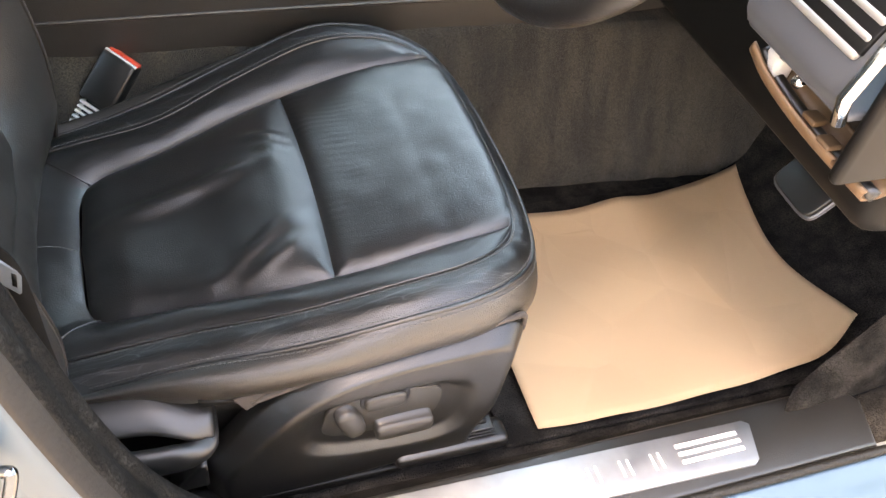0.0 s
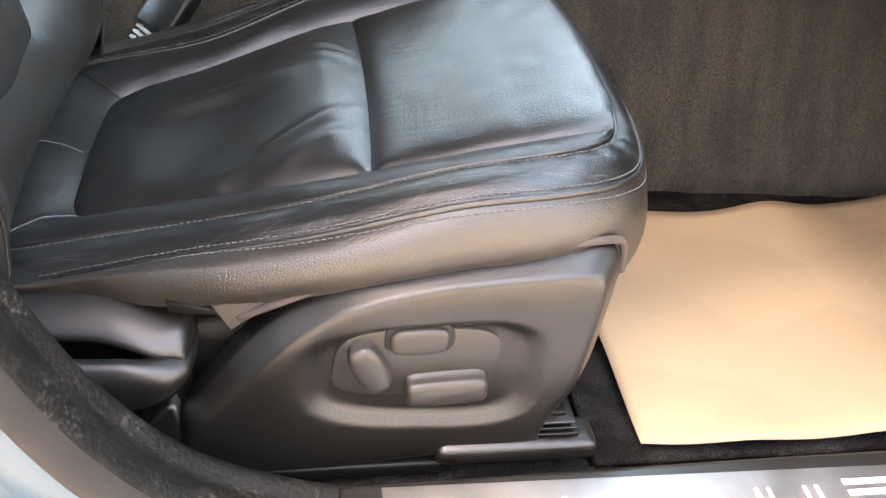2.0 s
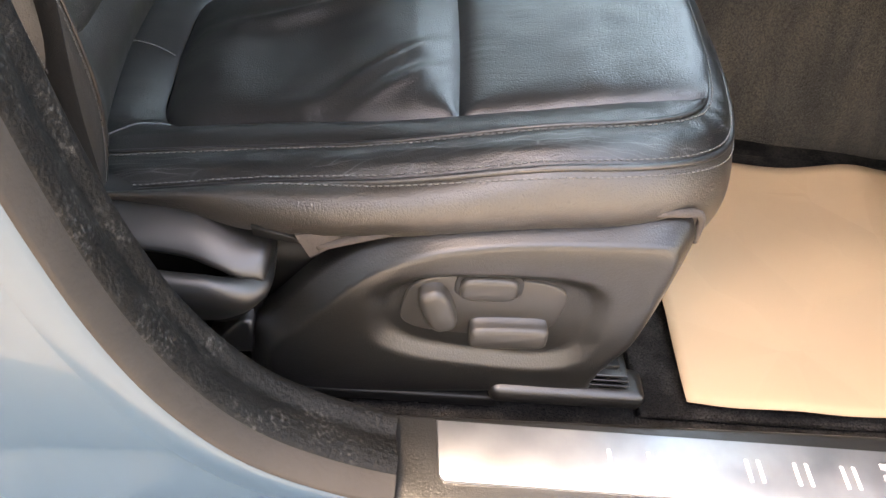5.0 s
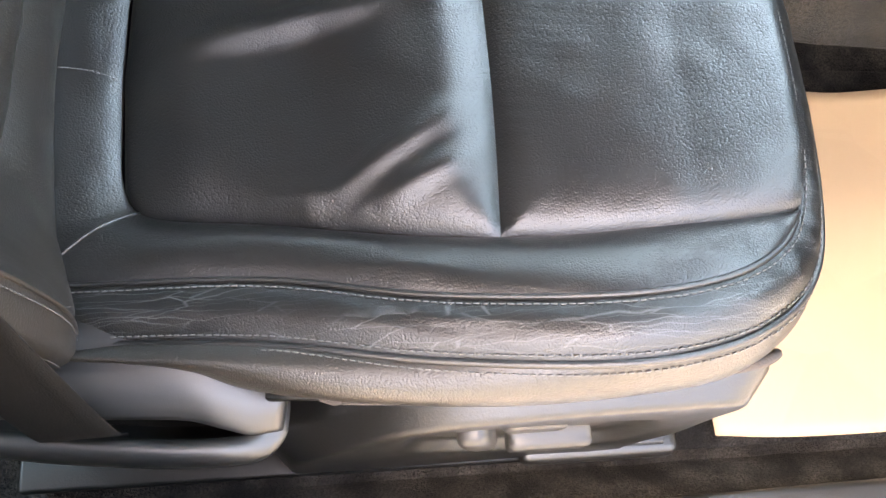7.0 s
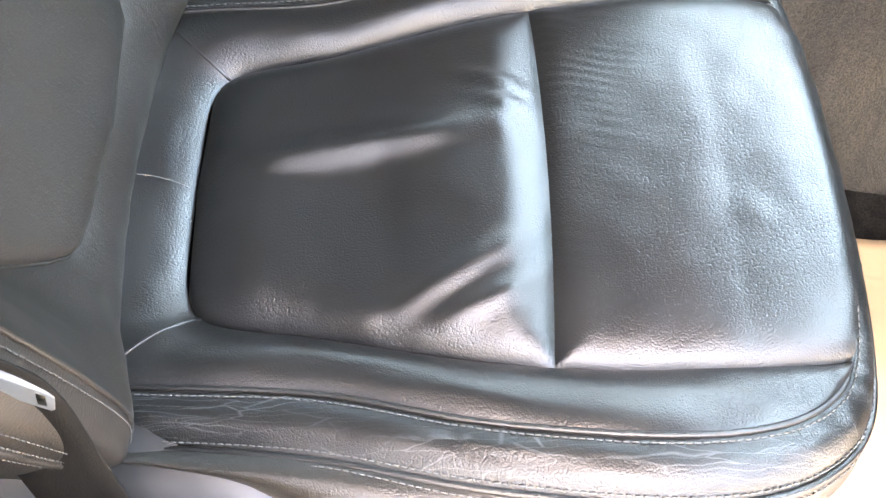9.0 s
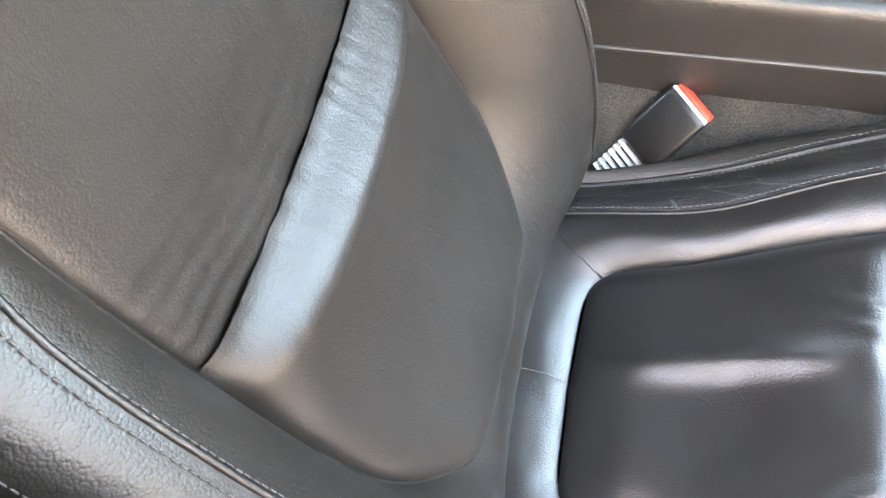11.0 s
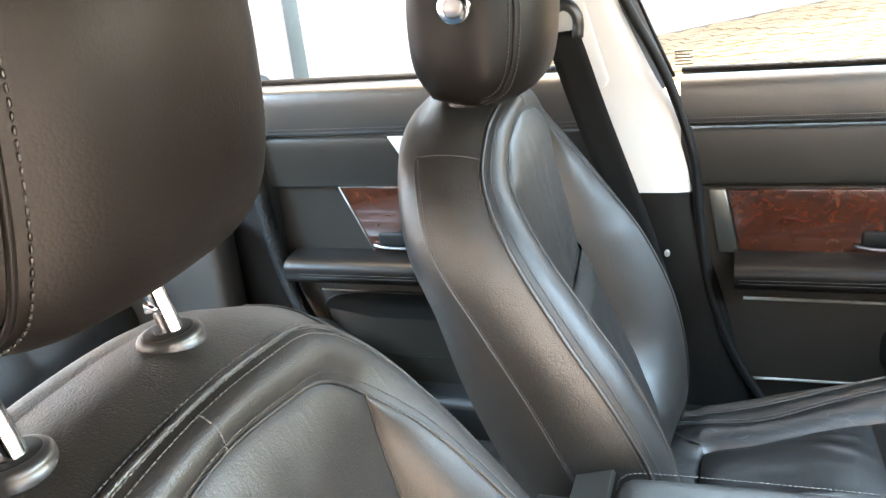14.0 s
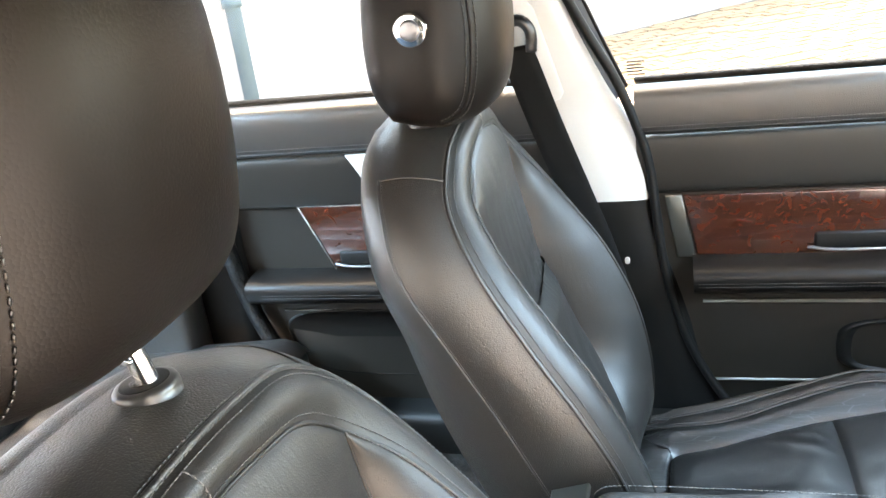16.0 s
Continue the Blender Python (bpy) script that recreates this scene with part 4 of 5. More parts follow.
    stitches("stitching", spline([(-0.340, yc + 0.004, 0.476), (-0.32, yc + 0.004, 0.4945), (-0.295, yc + 0.003, 0.4990), (-0.27, yc + 0.003, 0.4955), (-0.249, yc, 0.487)], 30), seat, (0, 0, 0.0006), pitch=0.004)

    # backrest
    R, G, S, T = [spline(mirrored(c[::-1], yc), n) for c in (BACK_RING, BACK_STITCH, BACK_SIDE, BACK_REAR)]
    face = np.array([(1.0, (p[1] - yc) * 1.5, (p[2] - 0.75) * 0.8) for p in R])
    rows = np.array(loft(R, G, 9, 0.008, face))
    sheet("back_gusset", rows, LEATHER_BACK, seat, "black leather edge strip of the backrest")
    side = np.array([(0.0, (p[1] - yc), (p[2] - 0.80) * 0.7) for p in G])
    sheet("back_side", np.array(loft(G, S, 13, 0.006, side)), LEATHER_SIDE, seat, "charcoal leather flank of the backrest")
    rear = np.array([(-0.6, (p[1] - yc), (p[2] - 0.80) * 0.7) for p in G])
    sheet("back_edge", np.array(loft(S, T, 7, 0.008, rear)), LEATHER_SIDE, seat)
    rows = []
    for t in np.linspace(0, 1, 9):
        rows.append([(p[0] - 0.010 * math.sin(math.pi * t / 2), yc + (p[1] - yc) * (1 - t), p[2]) for p in T])
    sheet("back_shell", rows, PLASTIC_SOFT, seat, "black plastic back shell")
    flank = np.array(loft(G, S, 13, 0.006, side))
    gusset = np.array(loft(R, G, 9, 0.008, face))
    tube("piping", G, 0.0024, LEATHER_SIDE, seat, sides=8)
    for f in (0.80, 0.93):
        stitches("stitching", on_rows(gusset, f, face), seat, (0, 0, 0), pitch=0.0046, length=0.0040, radius=0.0005, mat=THREAD_DARK)
    stitches("stitching", on_rows(flank, 0.05, side), seat, (0, 0, 0), pitch=0.0046, length=0.0040, radius=0.0005, mat=THREAD_DARK)
    # the rear seam ends below the shoulder, where a cross seam closes it
    stop = int(np.argmax(S[:, 2] > 1.042))
    for run in (slice(0, stop + 1), slice(n - stop - 1, n)):
        tube("piping", S[run], 0.0017, LEATHER_SIDE, seat, sides=6)
        stitches("stitching", on_rows(flank[:, run], 0.95, side[run]), seat, (0, 0, 0), pitch=0.0046, length=0.0040, radius=0.0005, mat=THREAD_DARK)
    for k in (stop, n - stop - 1):
        tube("seam", flank[:, k] + side[k] * 0.0012, 0.0011, LEATHER_SIDE, seat, sides=6)
    stitches("stitching", on_rows(gusset, 0.13, face), seat, (0, 0, 0.0), pitch=0.0046, length=0.0040, radius=0.0005, mat=THREAD_DARK)
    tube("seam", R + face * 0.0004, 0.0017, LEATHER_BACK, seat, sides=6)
    P, E = spline(mirrored(PANEL_SEAM, yc), n), spline(mirrored(PANEL_EDGE, yc), n)
    swell = 0.008 * np.sin(np.linspace(0, math.pi, n)) ** 0.5 + 0.002
    front = np.array([(1.0, (p[1] - yc) * 0.5, 0.3) for p in P])
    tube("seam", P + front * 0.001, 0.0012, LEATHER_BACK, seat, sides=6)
    stitches("stitching", E + (P - E) * 0.07 + front * 0.0022, seat, (0, 0, 0), pitch=0.0046, length=0.0040, radius=0.0005, mat=THREAD_DARK)
    rows = np.array(loft(P, E, 17, swell, front, 0.9))
    for i in range(17):
        for j in range(n):
            x, y, z = rows[i, j]
            rows[i, j, 0] += math.sin(math.pi * i / 16) * 0.0018 * noise.noise((y * 50, z * 30, 6.0 + yc))
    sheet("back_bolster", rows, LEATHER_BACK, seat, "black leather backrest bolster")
    ph = spline([(x, h, z) for x, h, z in PANEL_SEAM[:7]], 80)
    top = spline([(BACK_RING[1][0], -BACK_RING[1][1], BACK_RING[1][2]), *BACK_RING[:4]], 53)[13:]
    pz, pw, px = ph[::-1, 2], ph[::-1, 1], ph[::-1, 0]

    def half_width(z):
        if z <= 0.998:
            return float(np.interp(z, pz, pw)), float(np.interp(z, pz, px))
        return float(np.interp(z, top[::-1, 2], top[::-1, 1])), float(np.interp(z, top[::-1, 2], top[::-1, 0]))

    rows = []
    for u in np.linspace(0, 1, 64):
        row = []
        for w in (-1.05, *np.linspace(-1, 1, 61), 1.05):
            tuck = max(0.0, abs(w) - 1) * 0.26
            w = max(-1.03, min(1.03, w))
            zt = float(np.interp(abs(w) * 0.148, top[:, 1], top[:, 2])) + 0.0015
            z = FOLD - 0.04 + (zt - FOLD + 0.04) * u
            a = half_width(min(z, 0.995))[0] * 1.006
            xb = half_width(min(z, 1.0495))[1]
            d = max(0.0, min((1 - abs(w)) * a, zt - z))
            x = xb - 0.002 * (d == 0.0) + 0.0055 * (1 - math.exp(-d / 0.010)) + 0.008 * max(0.0, 1 - w * w) * (1 - math.exp(-(zt - z) / 0.03))
            low_part = max(0.0, min(1.0, 1 - (z - FOLD) / 0.12))
            x += 0.0008 * low_part * math.sin(w * a * 95 + z * 40 + 4 * noise.noise((w * 3, z * 20, 3.0))) * min(1.0, d / 0.02)
            near = max(0.0, min(1.0, 0.5 + w * outer * 1.2)) if outer > 0 else max(0.0, min(1.0, 0.5 - w * 1.2))
            x += 0.0011 * near * math.exp(-max(0.0, z - FOLD) / 0.05) * math.sin(z * 400 + w * 4 + 3 * noise.noise((w * 2, z * 12, 5.0))) * min(1.0, d / 0.02)
            x += 0.0009 * noise.noise((w * a * 60, z * 14, 2.0 + yc)) * min(1.0, d / 0.02)
            x -= 0.003 * min(1.0, math.exp(-(z - FOLD) / 0.012)) + tuck
            row.append((x, yc + w * a, z))
        rows.append(row)
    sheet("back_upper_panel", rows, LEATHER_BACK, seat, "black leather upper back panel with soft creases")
    rows = []
    dense = spline(PANEL_SEAM[3:], 300)[::-1]
    dense_z = np.maximum.accumulate(dense[:, 2])
    for z in (0.5562, 0.5568, 0.558, 0.560, 0.563, 0.566, *np.linspace(0.570, FOLD, 56)):
        a, xb = half_width(max(z, 0.58))
        if z < 0.70:
            a, xb = float(np.interp(z, dense_z, dense[:, 1])), float(np.interp(z, dense_z, dense[:, 0]))
        row = []
        for w in np.linspace(-1, 1, 97):
            d = max(0.0, min((1 - abs(w)) * a, (z - 0.556) * 1.0))
            x = xb + 0.010 * (1 - math.exp(-d / 0.009)) + 0.010 * (1 - w * w)
            s = FOLD - z
            q = min(1.0, s / 0.032)
            roll = q * q * (3 - 2 * q) if s < 0.032 else math.exp(-(s - 0.032) / 0.05)
            x += ((0.022 if outer < 0 else 0.010) * roll - 0.006) * (1 - w ** 4)
            x += 0.0007 * math.exp(-(s / 0.05) ** 2) * math.sin(w * a * 300 + 7 * noise.noise((w * 5, z * 14, 1.0))) * (0.4 + noise.noise((w * 6, z * 20, 3.0)))
            x += 0.0018 * noise.noise((w * a * 25, z * 18, 9.0 + yc)) * min(1.0, s / 0.08)
            row.append((x, yc + w * a, z))
        rows.append(row)
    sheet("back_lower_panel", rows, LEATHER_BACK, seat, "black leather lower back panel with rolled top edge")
    stitches("stitching", spline([(-0.461, yc - 0.004, 1.050), (-0.463, yc - 0.004, 1.064), (-0.470, yc - 0.004, 1.072), (-0.478, yc - 0.004, 1.075)], 24), seat, (0.007, 0, 0.003), pitch=0.0045, radius=0.0006, mat=THREAD_DARK)
    rows = []
    for t in np.linspace(0, 1, 5):
        rows.append([(p[0] - 0.022, yc + (p[1] - yc) * (1 - t), p[2] - 0.004) for p in spline(mirrored([*PANEL_SEAM[3:0:-1], *BACK_RING[3::-1]], yc), 61)])
    sheet("back_core", rows, LEATHER_BACK, seat, "black leather backing")
    headrest(seat, yc, lift, outer)
    return seat


driver = front_seat(-0.364, -1, 0.070, "black leather power driver's seat with worn creased cushion")
passenger = front_seat(0.364, 1, 0.0, "black leather front passenger seat with chrome headrest button")


# the passenger's backrest stands a little twisted, its door side further back
for ob in passenger.children_recursive:
    if ob.name.startswith(("headrest", "post", "bushing", "button")) or (ob.parent and ob.parent.name.startswith("headrest")):
        continue
    side_y = 0.364 - 0.22
    for v in ob.data.vertices:
        w = v.co
        if w.z > 0.62 or (w.x < -0.255 and w.z > 0.46 and ob.name.startswith(("back", "seam", "piping", "stitching"))):
            w.x -= 0.065 * max(0.0, w.y - side_y)


# its cushion is set further back and lies flatter than the driver's
for ob in passenger.children_recursive:
    cushion = ob.name.startswith("cushion")
    for v in ob.data.vertices:
        w = v.co
        if w.z < 0.64 and (cushion or w.x > -0.27):
            w.z -= 0.029 * max(0.0, min(1.2, (w.x + 0.25) / 0.28))
            w.x -= 0.025 * max(0.0, min(1.0, (w.x + 0.27) / 0.04))


# plastic side trim of the driver's seat
def seat_trim(seat):
    outline = [(-0.150, 0.338), (-0.152, 0.395), (-0.128, 0.432), (-0.095, 0.476), (-0.060, 0.510), (-0.020, 0.533), (0.04, 0.549), (0.11, 0.557), (0.160, 0.560), (0.175, 0.553), (0.180, 0.534), (0.177, 0.48), (0.171, 0.436), (0.154, 0.400), (0.147, 0.378), (0.136, 0.368), (0.0, 0.352)]
    ring = spline([(x, z, 0) for x, z in outline + outline[:1]], 400)[:-1]
    mid = np.array((0.030, 0.4535, 0))
    q = np.arctan2(ring[:, 1] - mid[1], ring[:, 0] - mid[0])
    order = np.argsort(q)
    even = np.linspace(-math.pi, math.pi, 145)[:-1]
    r = np.interp(even, q[order], np.hypot(ring[:, 0] - mid[0], ring[:, 1] - mid[1])[order], period=2 * math.pi)
    ring = np.stack([mid[0] + r * np.cos(even), mid[1] + r * np.sin(even), 0 * r], axis=1)
    rows = []
    # rim rolls outward from the seat, then a flat face that dips to the switch dish
    for s, y in ((1.0, -0.585), (1.0, -0.601), (0.995, -0.606), (0.985, -0.6085), (0.905, -0.6250), (0.892, -0.6275), (0.875, -0.6290), (0.84, -0.6295)):
        rows.append([(*(mid + (p - mid) * s)[:1], y - 0.006 * max(0, (0.50 - p[1]) / 0.15), (mid + (p - mid) * s)[1]) for p in ring])
    ang = even
    reach = [(abs(math.cos(q) / 0.0905) ** 3.2 + abs(math.sin(q) / 0.050) ** 3.2) ** (-1 / 3.2) for q in ang]
    dish = [(0.036 + r * math.cos(q), 0.4535 + r * math.sin(q) * (1 + 0.12 * r * math.cos(q) / 0.09)) for q, r in zip(ang, reach)]
    for s, y in ((1.14, -0.6298), (1.08, -0.6292), (1.02, -0.6278), (0.92, -0.6222), (0.86, -0.6207), (0.80, -0.6202), (0.5, -0.6200), (0.02, -0.6200)):
        rows.append([(0.036 + (dish[k][0] - 0.036) * s, y - 0.004 * max(0, (0.50 - dish[k][1]) / 0.15) * (1 if s > 0.98 else 0.8 if s > 0.9 else 0.6), 0.4535 + (dish[k][1] - 0.4535) * s) for k in range(len(dish))])
    sheet("side_trim", rows, PLASTIC, seat, "black grained plastic side cover", close_c=True)
    panel = prism("switch_panel", [(0.030 + a + 0.004 * (b / 0.03), 0.464 + b) for a, b in ring_outline(0.063, 0.0335, 3.4, 48)], 0.004, CHARCOAL, seat, "black seat switch panel", 0.0015, Matrix.Translation((0, -0.6195, 0)) @ FACE_OUT)
    back_sw = prism("recline_switch", ring_outline(0.0125, 0.0235, 3, 36), 0.017, CHARCOAL, panel, "upright recline lever", 0.006, Matrix.Translation((-0.006, -0.620, 0.466)) @ Matrix.Rotation(radians(-24), 4, "Y") @ FACE_OUT)
    prism("switch_surround", ring_outline(0.0262, 0.0155, 3.2, 40), 0.0048, GLOSS_BLACK, panel, "", 0.0005, Matrix.Translation((0.0305, -0.620, 0.4895)) @ FACE_OUT)
    prism("lumbar_switch", ring_outline(0.0225, 0.0125, 3.4, 36), 0.010, CHARCOAL, panel, "rounded lumbar rocker", 0.004, Matrix.Translation((0.0305, -0.620, 0.4885)) @ Matrix.Rotation(radians(-3), 4, "Y") @ FACE_OUT)
    prism("slide_switch", ring_outline(0.0315, 0.0125, 5, 36), 0.018, CHARCOAL, panel, "wide seat slide lever", 0.005, Matrix.Translation((0.0535, -0.620, 0.4415)) @ Matrix.Rotation(radians(-4), 4, "Y") @ FACE_OUT)
    # recliner cover: upper shell, black block for the hollow's shade, open grip below it
    inner = spline([(-0.345, -0.565, 0.492), (-0.27, -0.572, 0.497), (-0.197, -0.579, 0.500), (-0.155, -0.591, 0.491), (-0.141, -0.597, 0.488)], 40)
    outer = spline([(-0.345, -0.599, 0.483), (-0.27, -0.604, 0.487), (-0.205, -0.6075, 0.487), (-0.178, -0.614, 0.484), (-0.160, -0.6185, 0.480), (-0.144, -0.617, 0.477)], 40)
    rows = [[(x, -0.545, z + 0.004) for x, y, z in inner]]
    for f in np.linspace(0, 1, 7):
        rows.append([tuple(a + (b - a) * f + np.array((0, 0, 0.0025 * math.sin(f * math.pi)))) for a, b in zip(inner, outer)])
    for dy, dz in ((-0.002, -0.0025), (-0.0015, -0.006), (0.003, -0.0085), (0.03, -0.010)):
        rows.append([(x, y + dy, z + dz) for x, y, z in outer])
    for row in rows:
        x, y, z = row[-1]
        row += [(x + 0.004, y + 0.001, z - 0.003), (x + 0.006, y + 0.003, z - 0.009), (x + 0.0065, y + 0.004, min(z - 0.02, 0.462))]
    sheet("recliner_shell", rows, SHELL_PLASTIC, seat, "smooth black plastic recliner cover")
    box("recliner_core", (-0.34, -0.588, 0.375), (-0.150, -0.555, 0.474), PLASTIC_SOFT, seat, "black block put in for the shade of the hollow", 0.008)
    prism("recliner_foot", [(-0.186, 0.384), (-0.148, 0.386), (-0.149, 0.426), (-0.158, 0.424)], 0.030, PLASTIC, seat, "black plastic foot", 0.004, Matrix.Translation((0, -0.594, 0)) @ FACE_OUT)
    prism("lever_plate", [(-0.150, 0.512), (-0.112, 0.503), (-0.112, 0.498), (-0.148, 0.503)], 0.004, PLASTIC_SOFT, seat, "dark metal edge plate", 0.001, Matrix.Translation((0, -0.600, 0)) @ FACE_OUT)
    plan = spline([(-0.345, -0.614, 0), (-0.29, -0.624, 0), (-0.24, -0.630, 0), (-0.20, -0.633, 0), (-0.162, -0.632, 0), (-0.145, -0.622, 0), (-0.138, -0.605, 0), (-0.138, -0.570, 0)], 48)
    rows = []
    for k, (drop, z) in enumerate(((0.013, 0.466), (0.0125, 0.4755), (0.008, 0.4785), (0.003, 0.4780), (-0.001, 0.4745), (-0.004, 0.467), (-0.004, 0.455), (0.003, 0.438), (0.016, 0.416), (0.034, 0.398))):
        rows.append([(x - (drop * min(1.0, max(0.0, (x + 0.20) / 0.05))), y + drop * (1.0 if y < -0.61 else 0.4), z - 0.006 * min(1.0, max(0.0, (x + 0.175) / 0.03)) * (k < 5)) for x, y, _ in plan])
    sheet("recliner_grip", rows, SHELL_PLASTIC, seat, "smooth black plastic grip cup")
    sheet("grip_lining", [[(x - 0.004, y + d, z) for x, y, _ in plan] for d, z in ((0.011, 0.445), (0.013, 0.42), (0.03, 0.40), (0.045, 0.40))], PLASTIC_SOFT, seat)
    prism("gap_flap", [(-0.118, 0.509), (-0.074, 0.519), (-0.088, 0.500), (-0.106, 0.486)], 0.003, FELT, seat, "brown grey felt flap", 0.001, Matrix.Translation((0, -0.603, 0)) @ FACE_OUT)
    tube("felt_strip", spline([(-0.100, -0.604, 0.497), (-0.060, -0.610, 0.520), (-0.020, -0.613, 0.538), (0.04, -0.613, 0.552), (0.11, -0.611, 0.561), (0.158, -0.606, 0.564), (0.180, -0.598, 0.556), (0.187, -0.592, 0.525)], 40), 0.0034, FELT, seat, "brown grey felt edge", sides=8)
    # runner
    box("runner_rail", (-0.33, -0.637, 0.348), (0.06, -0.612, 0.361), PLASTIC_SOFT, seat, "black steel seat rail", radius=0.003)
    rail = box("runner", (0.050, -0.642, 0.359), (0.187, -0.606, 0.380), PLASTIC, seat, "black seat runner cover", radius=0.009)
    box("runner_slot", (0.110, -0.626, 0.374), (0.158, -0.600, 0.404), PLASTIC_SOFT, seat, "dark steel runner end", radius=0.002)
    for k in range(3):
        box("tooth", (0.128, -0.633, 0.383 + 0.007 * k), (0.170 - 0.003 * k, -0.602, 0.3855 + 0.007 * k), PLASTIC if k == 2 else GLOSS_BLACK, rail, radius=0.0008)


seat_trim(driver)
for seat, yc in ((driver, -0.364), (passenger, 0.364)):
    box("seat_base", (-0.34, yc - 0.215, 0.338), (0.15, yc + 0.19, 0.47), PLASTIC_SOFT, seat, "black seat pan", radius=0.02)
prism("side_trim", [(-0.30, 0.36), (-0.28, 0.46), (0.0, 0.53), (0.16, 0.55), (0.17, 0.43), (0.14, 0.36)], 0.02, PLASTIC, passenger, "black grained plastic side cover", 0.006, Matrix.Translation((0, 0.612, 0)) @ Matrix(((1, 0, 0, 0), (0, 0, 1, 0), (0, 1, 0, 0), (0, 0, 0, 1))))


# buckles
def buckle(at, turn, label):
    b = thing("seat_belt_buckle", label, "seat belt buckle", at, "seat belt buckles")
    m = Matrix.Translation(at) @ turn @ Matrix.Diagonal((1.12, 1.12, 1.12, 1))
    def piece(name, lo, hi, mat, parent, lab="", radius=0.003):
        lo, hi = Vector(lo), Vector(hi)
        bm = rounded_box(hi - lo, radius)
        bmesh.ops.translate(bm, vec=(lo + hi) / 2, verts=bm.verts)
        bmesh.ops.transform(bm, matrix=m, verts=bm.verts)
        return part(name, bm, mat, parent, lab, True)
    shell = piece("shell", (-0.021, -0.011, 0.0), (0.021, 0.011, 0.062), PLASTIC, b, "black plastic buckle body", 0.004)
    piece("release_button", (-0.019, -0.002, 0.056), (0.019, 0.0095, 0.0655), RED, b, "orange red release button", 0.002)
    piece("button_lip", (-0.020, -0.0075, 0.058), (0.020, -0.003, 0.0635), PALE_TRIM, b, "pale plastic lip", 0.001)
    for k in range(6):
        piece("rib", (-0.017, -0.009, -0.006 - 0.0065 * k), (0.017, 0.009, -0.0025 - 0.0065 * k), PALE_TRIM, b, "pale flexible rib", 0.0012)
    piece("stalk", (-0.012, -0.006, -0.10), (0.012, 0.006, 0.005), PLASTIC_SOFT, b, "", 0.002)
    return b


ax = (Vector((-0.176, -0.112, 0.562)) - Vector((-0.232, -0.138, 0.482))).normalized()
wide = Vector((0.70, -0.62, -0.30))
wide = (wide - ax * wide.dot(ax)).normalized()
thick = ax.cross(wide)
turn = Matrix((( wide.x, thick.x, ax.x, 0), (wide.y, thick.y, ax.y, 0), (wide.z, thick.z, ax.z, 0), (0, 0, 0, 1)))
buckle(Vector((-0.2155, -0.1275, 0.505)), turn, "black seat belt buckle with red button beside the tunnel")
buckle(Vector((-0.225, 0.135, 0.505)), Matrix.Rotation(radians(-20), 4, "X") @ Matrix.Rotation(radians(25), 4, "Y"), "black seat belt buckle beside the passenger seat")


# driver's belt
def ribbon(name, pts, across, width, mat, parent, label="", n=40, bow=0.0):
    line = spline(pts, n)
    acr = spline(across, n)
    rows = []
    for s in (-0.5, -0.25, 0, 0.25, 0.5):
        rows.append(line + acr * width * s)
    ob = sheet(name, rows, mat, parent, label)
    m = ob.modifiers.new("thickness", "SOLIDIFY")
    m.thickness = 0.0014
    return ob


belt = thing("seat_belt", "black seat belt webbing with tongue beside the driver's seat", "seat belt", (-0.29, -0.60, 0.45))
ribbon("webbing", [(-0.46, -0.645, 1.14), (-0.40, -0.628, 1.0), (-0.34, -0.605, 0.85), (-0.302, -0.588, 0.745), (-0.285, -0.588, 0.70), (-0.279, -0.600, 0.60), (-0.265, -0.617, 0.50), (-0.263, -0.614, 0.455)], [(0.75, 0.3, 0.3), (0.8, 0.25, 0.35), (0.85, 0.2, 0.4), (0.9, -0.1, 0.35), (0.9, -0.1, 0.3), (0.9, 0.1, 0.1), (1, 0.05, 0), (1, 0.05, 0)], 0.047, WEBBING, belt)
belt_face = Matrix.Translation((0, -0.588, 0)) @ FACE_OUT
tongue = prism("tongue", [(-0.2812, 0.7300), (-0.2672, 0.7100), (-0.2652, 0.7040), (-0.2682, 0.6860), (-0.2702, 0.6840), (-0.2852, 0.7050), (-0.2932, 0.7070), (-0.2922, 0.7150)], 0.0030, TONGUE, belt, "slate blue steel belt tongue", 0.0008, belt_face)
prism("tongue_slot", [(-0.2712, 0.7100), (-0.2682, 0.7070), (-0.2702, 0.6930), (-0.2732, 0.6960)], 0.0034, PLASTIC_SOFT, tongue, "", 0.0, belt_face)
grip = prism("tongue_grip", [(-0.2987, 0.7730), (-0.2872, 0.7670), (-0.2847, 0.7570), (-0.2887, 0.7220), (-0.2917, 0.6990), (-0.2977, 0.7190), (-0.2922, 0.7570), (-0.2947, 0.7610)], 0.010, TONGUE, belt, "slate blue tongue grip", 0.002, Matrix.Translation((0, -0.584, 0)) @ FACE_OUT)

# ---- centre console ----
console = thing("centre_console", "dark centre console with leather armrest and dark metal end trim", "console", (0.0, 0.0, 0.56))
prof = [(0.096, 0.555), (0.098, 0.60), (0.100, 0.655), (0.099, 0.674), (0.092, 0.680)]
prof = [(p[0], p[1]) for p in spline([(a, b, 0) for a, b in prof], 16)]
rows = []
for x in np.linspace(-0.42, 0.95, 40):
    k = 0.05 * max(0.0, (x - 0.25) / 0.5)
    half = [(-y - k * 0.3, z + k) for y, z in prof]
    rows.append([(x, y, z) for y, z in half] + [(x, -y, z) for y, z in half[::-1]])
sheet("console_body", rows, LEATHER_SIDE, console, "brown black console flank")
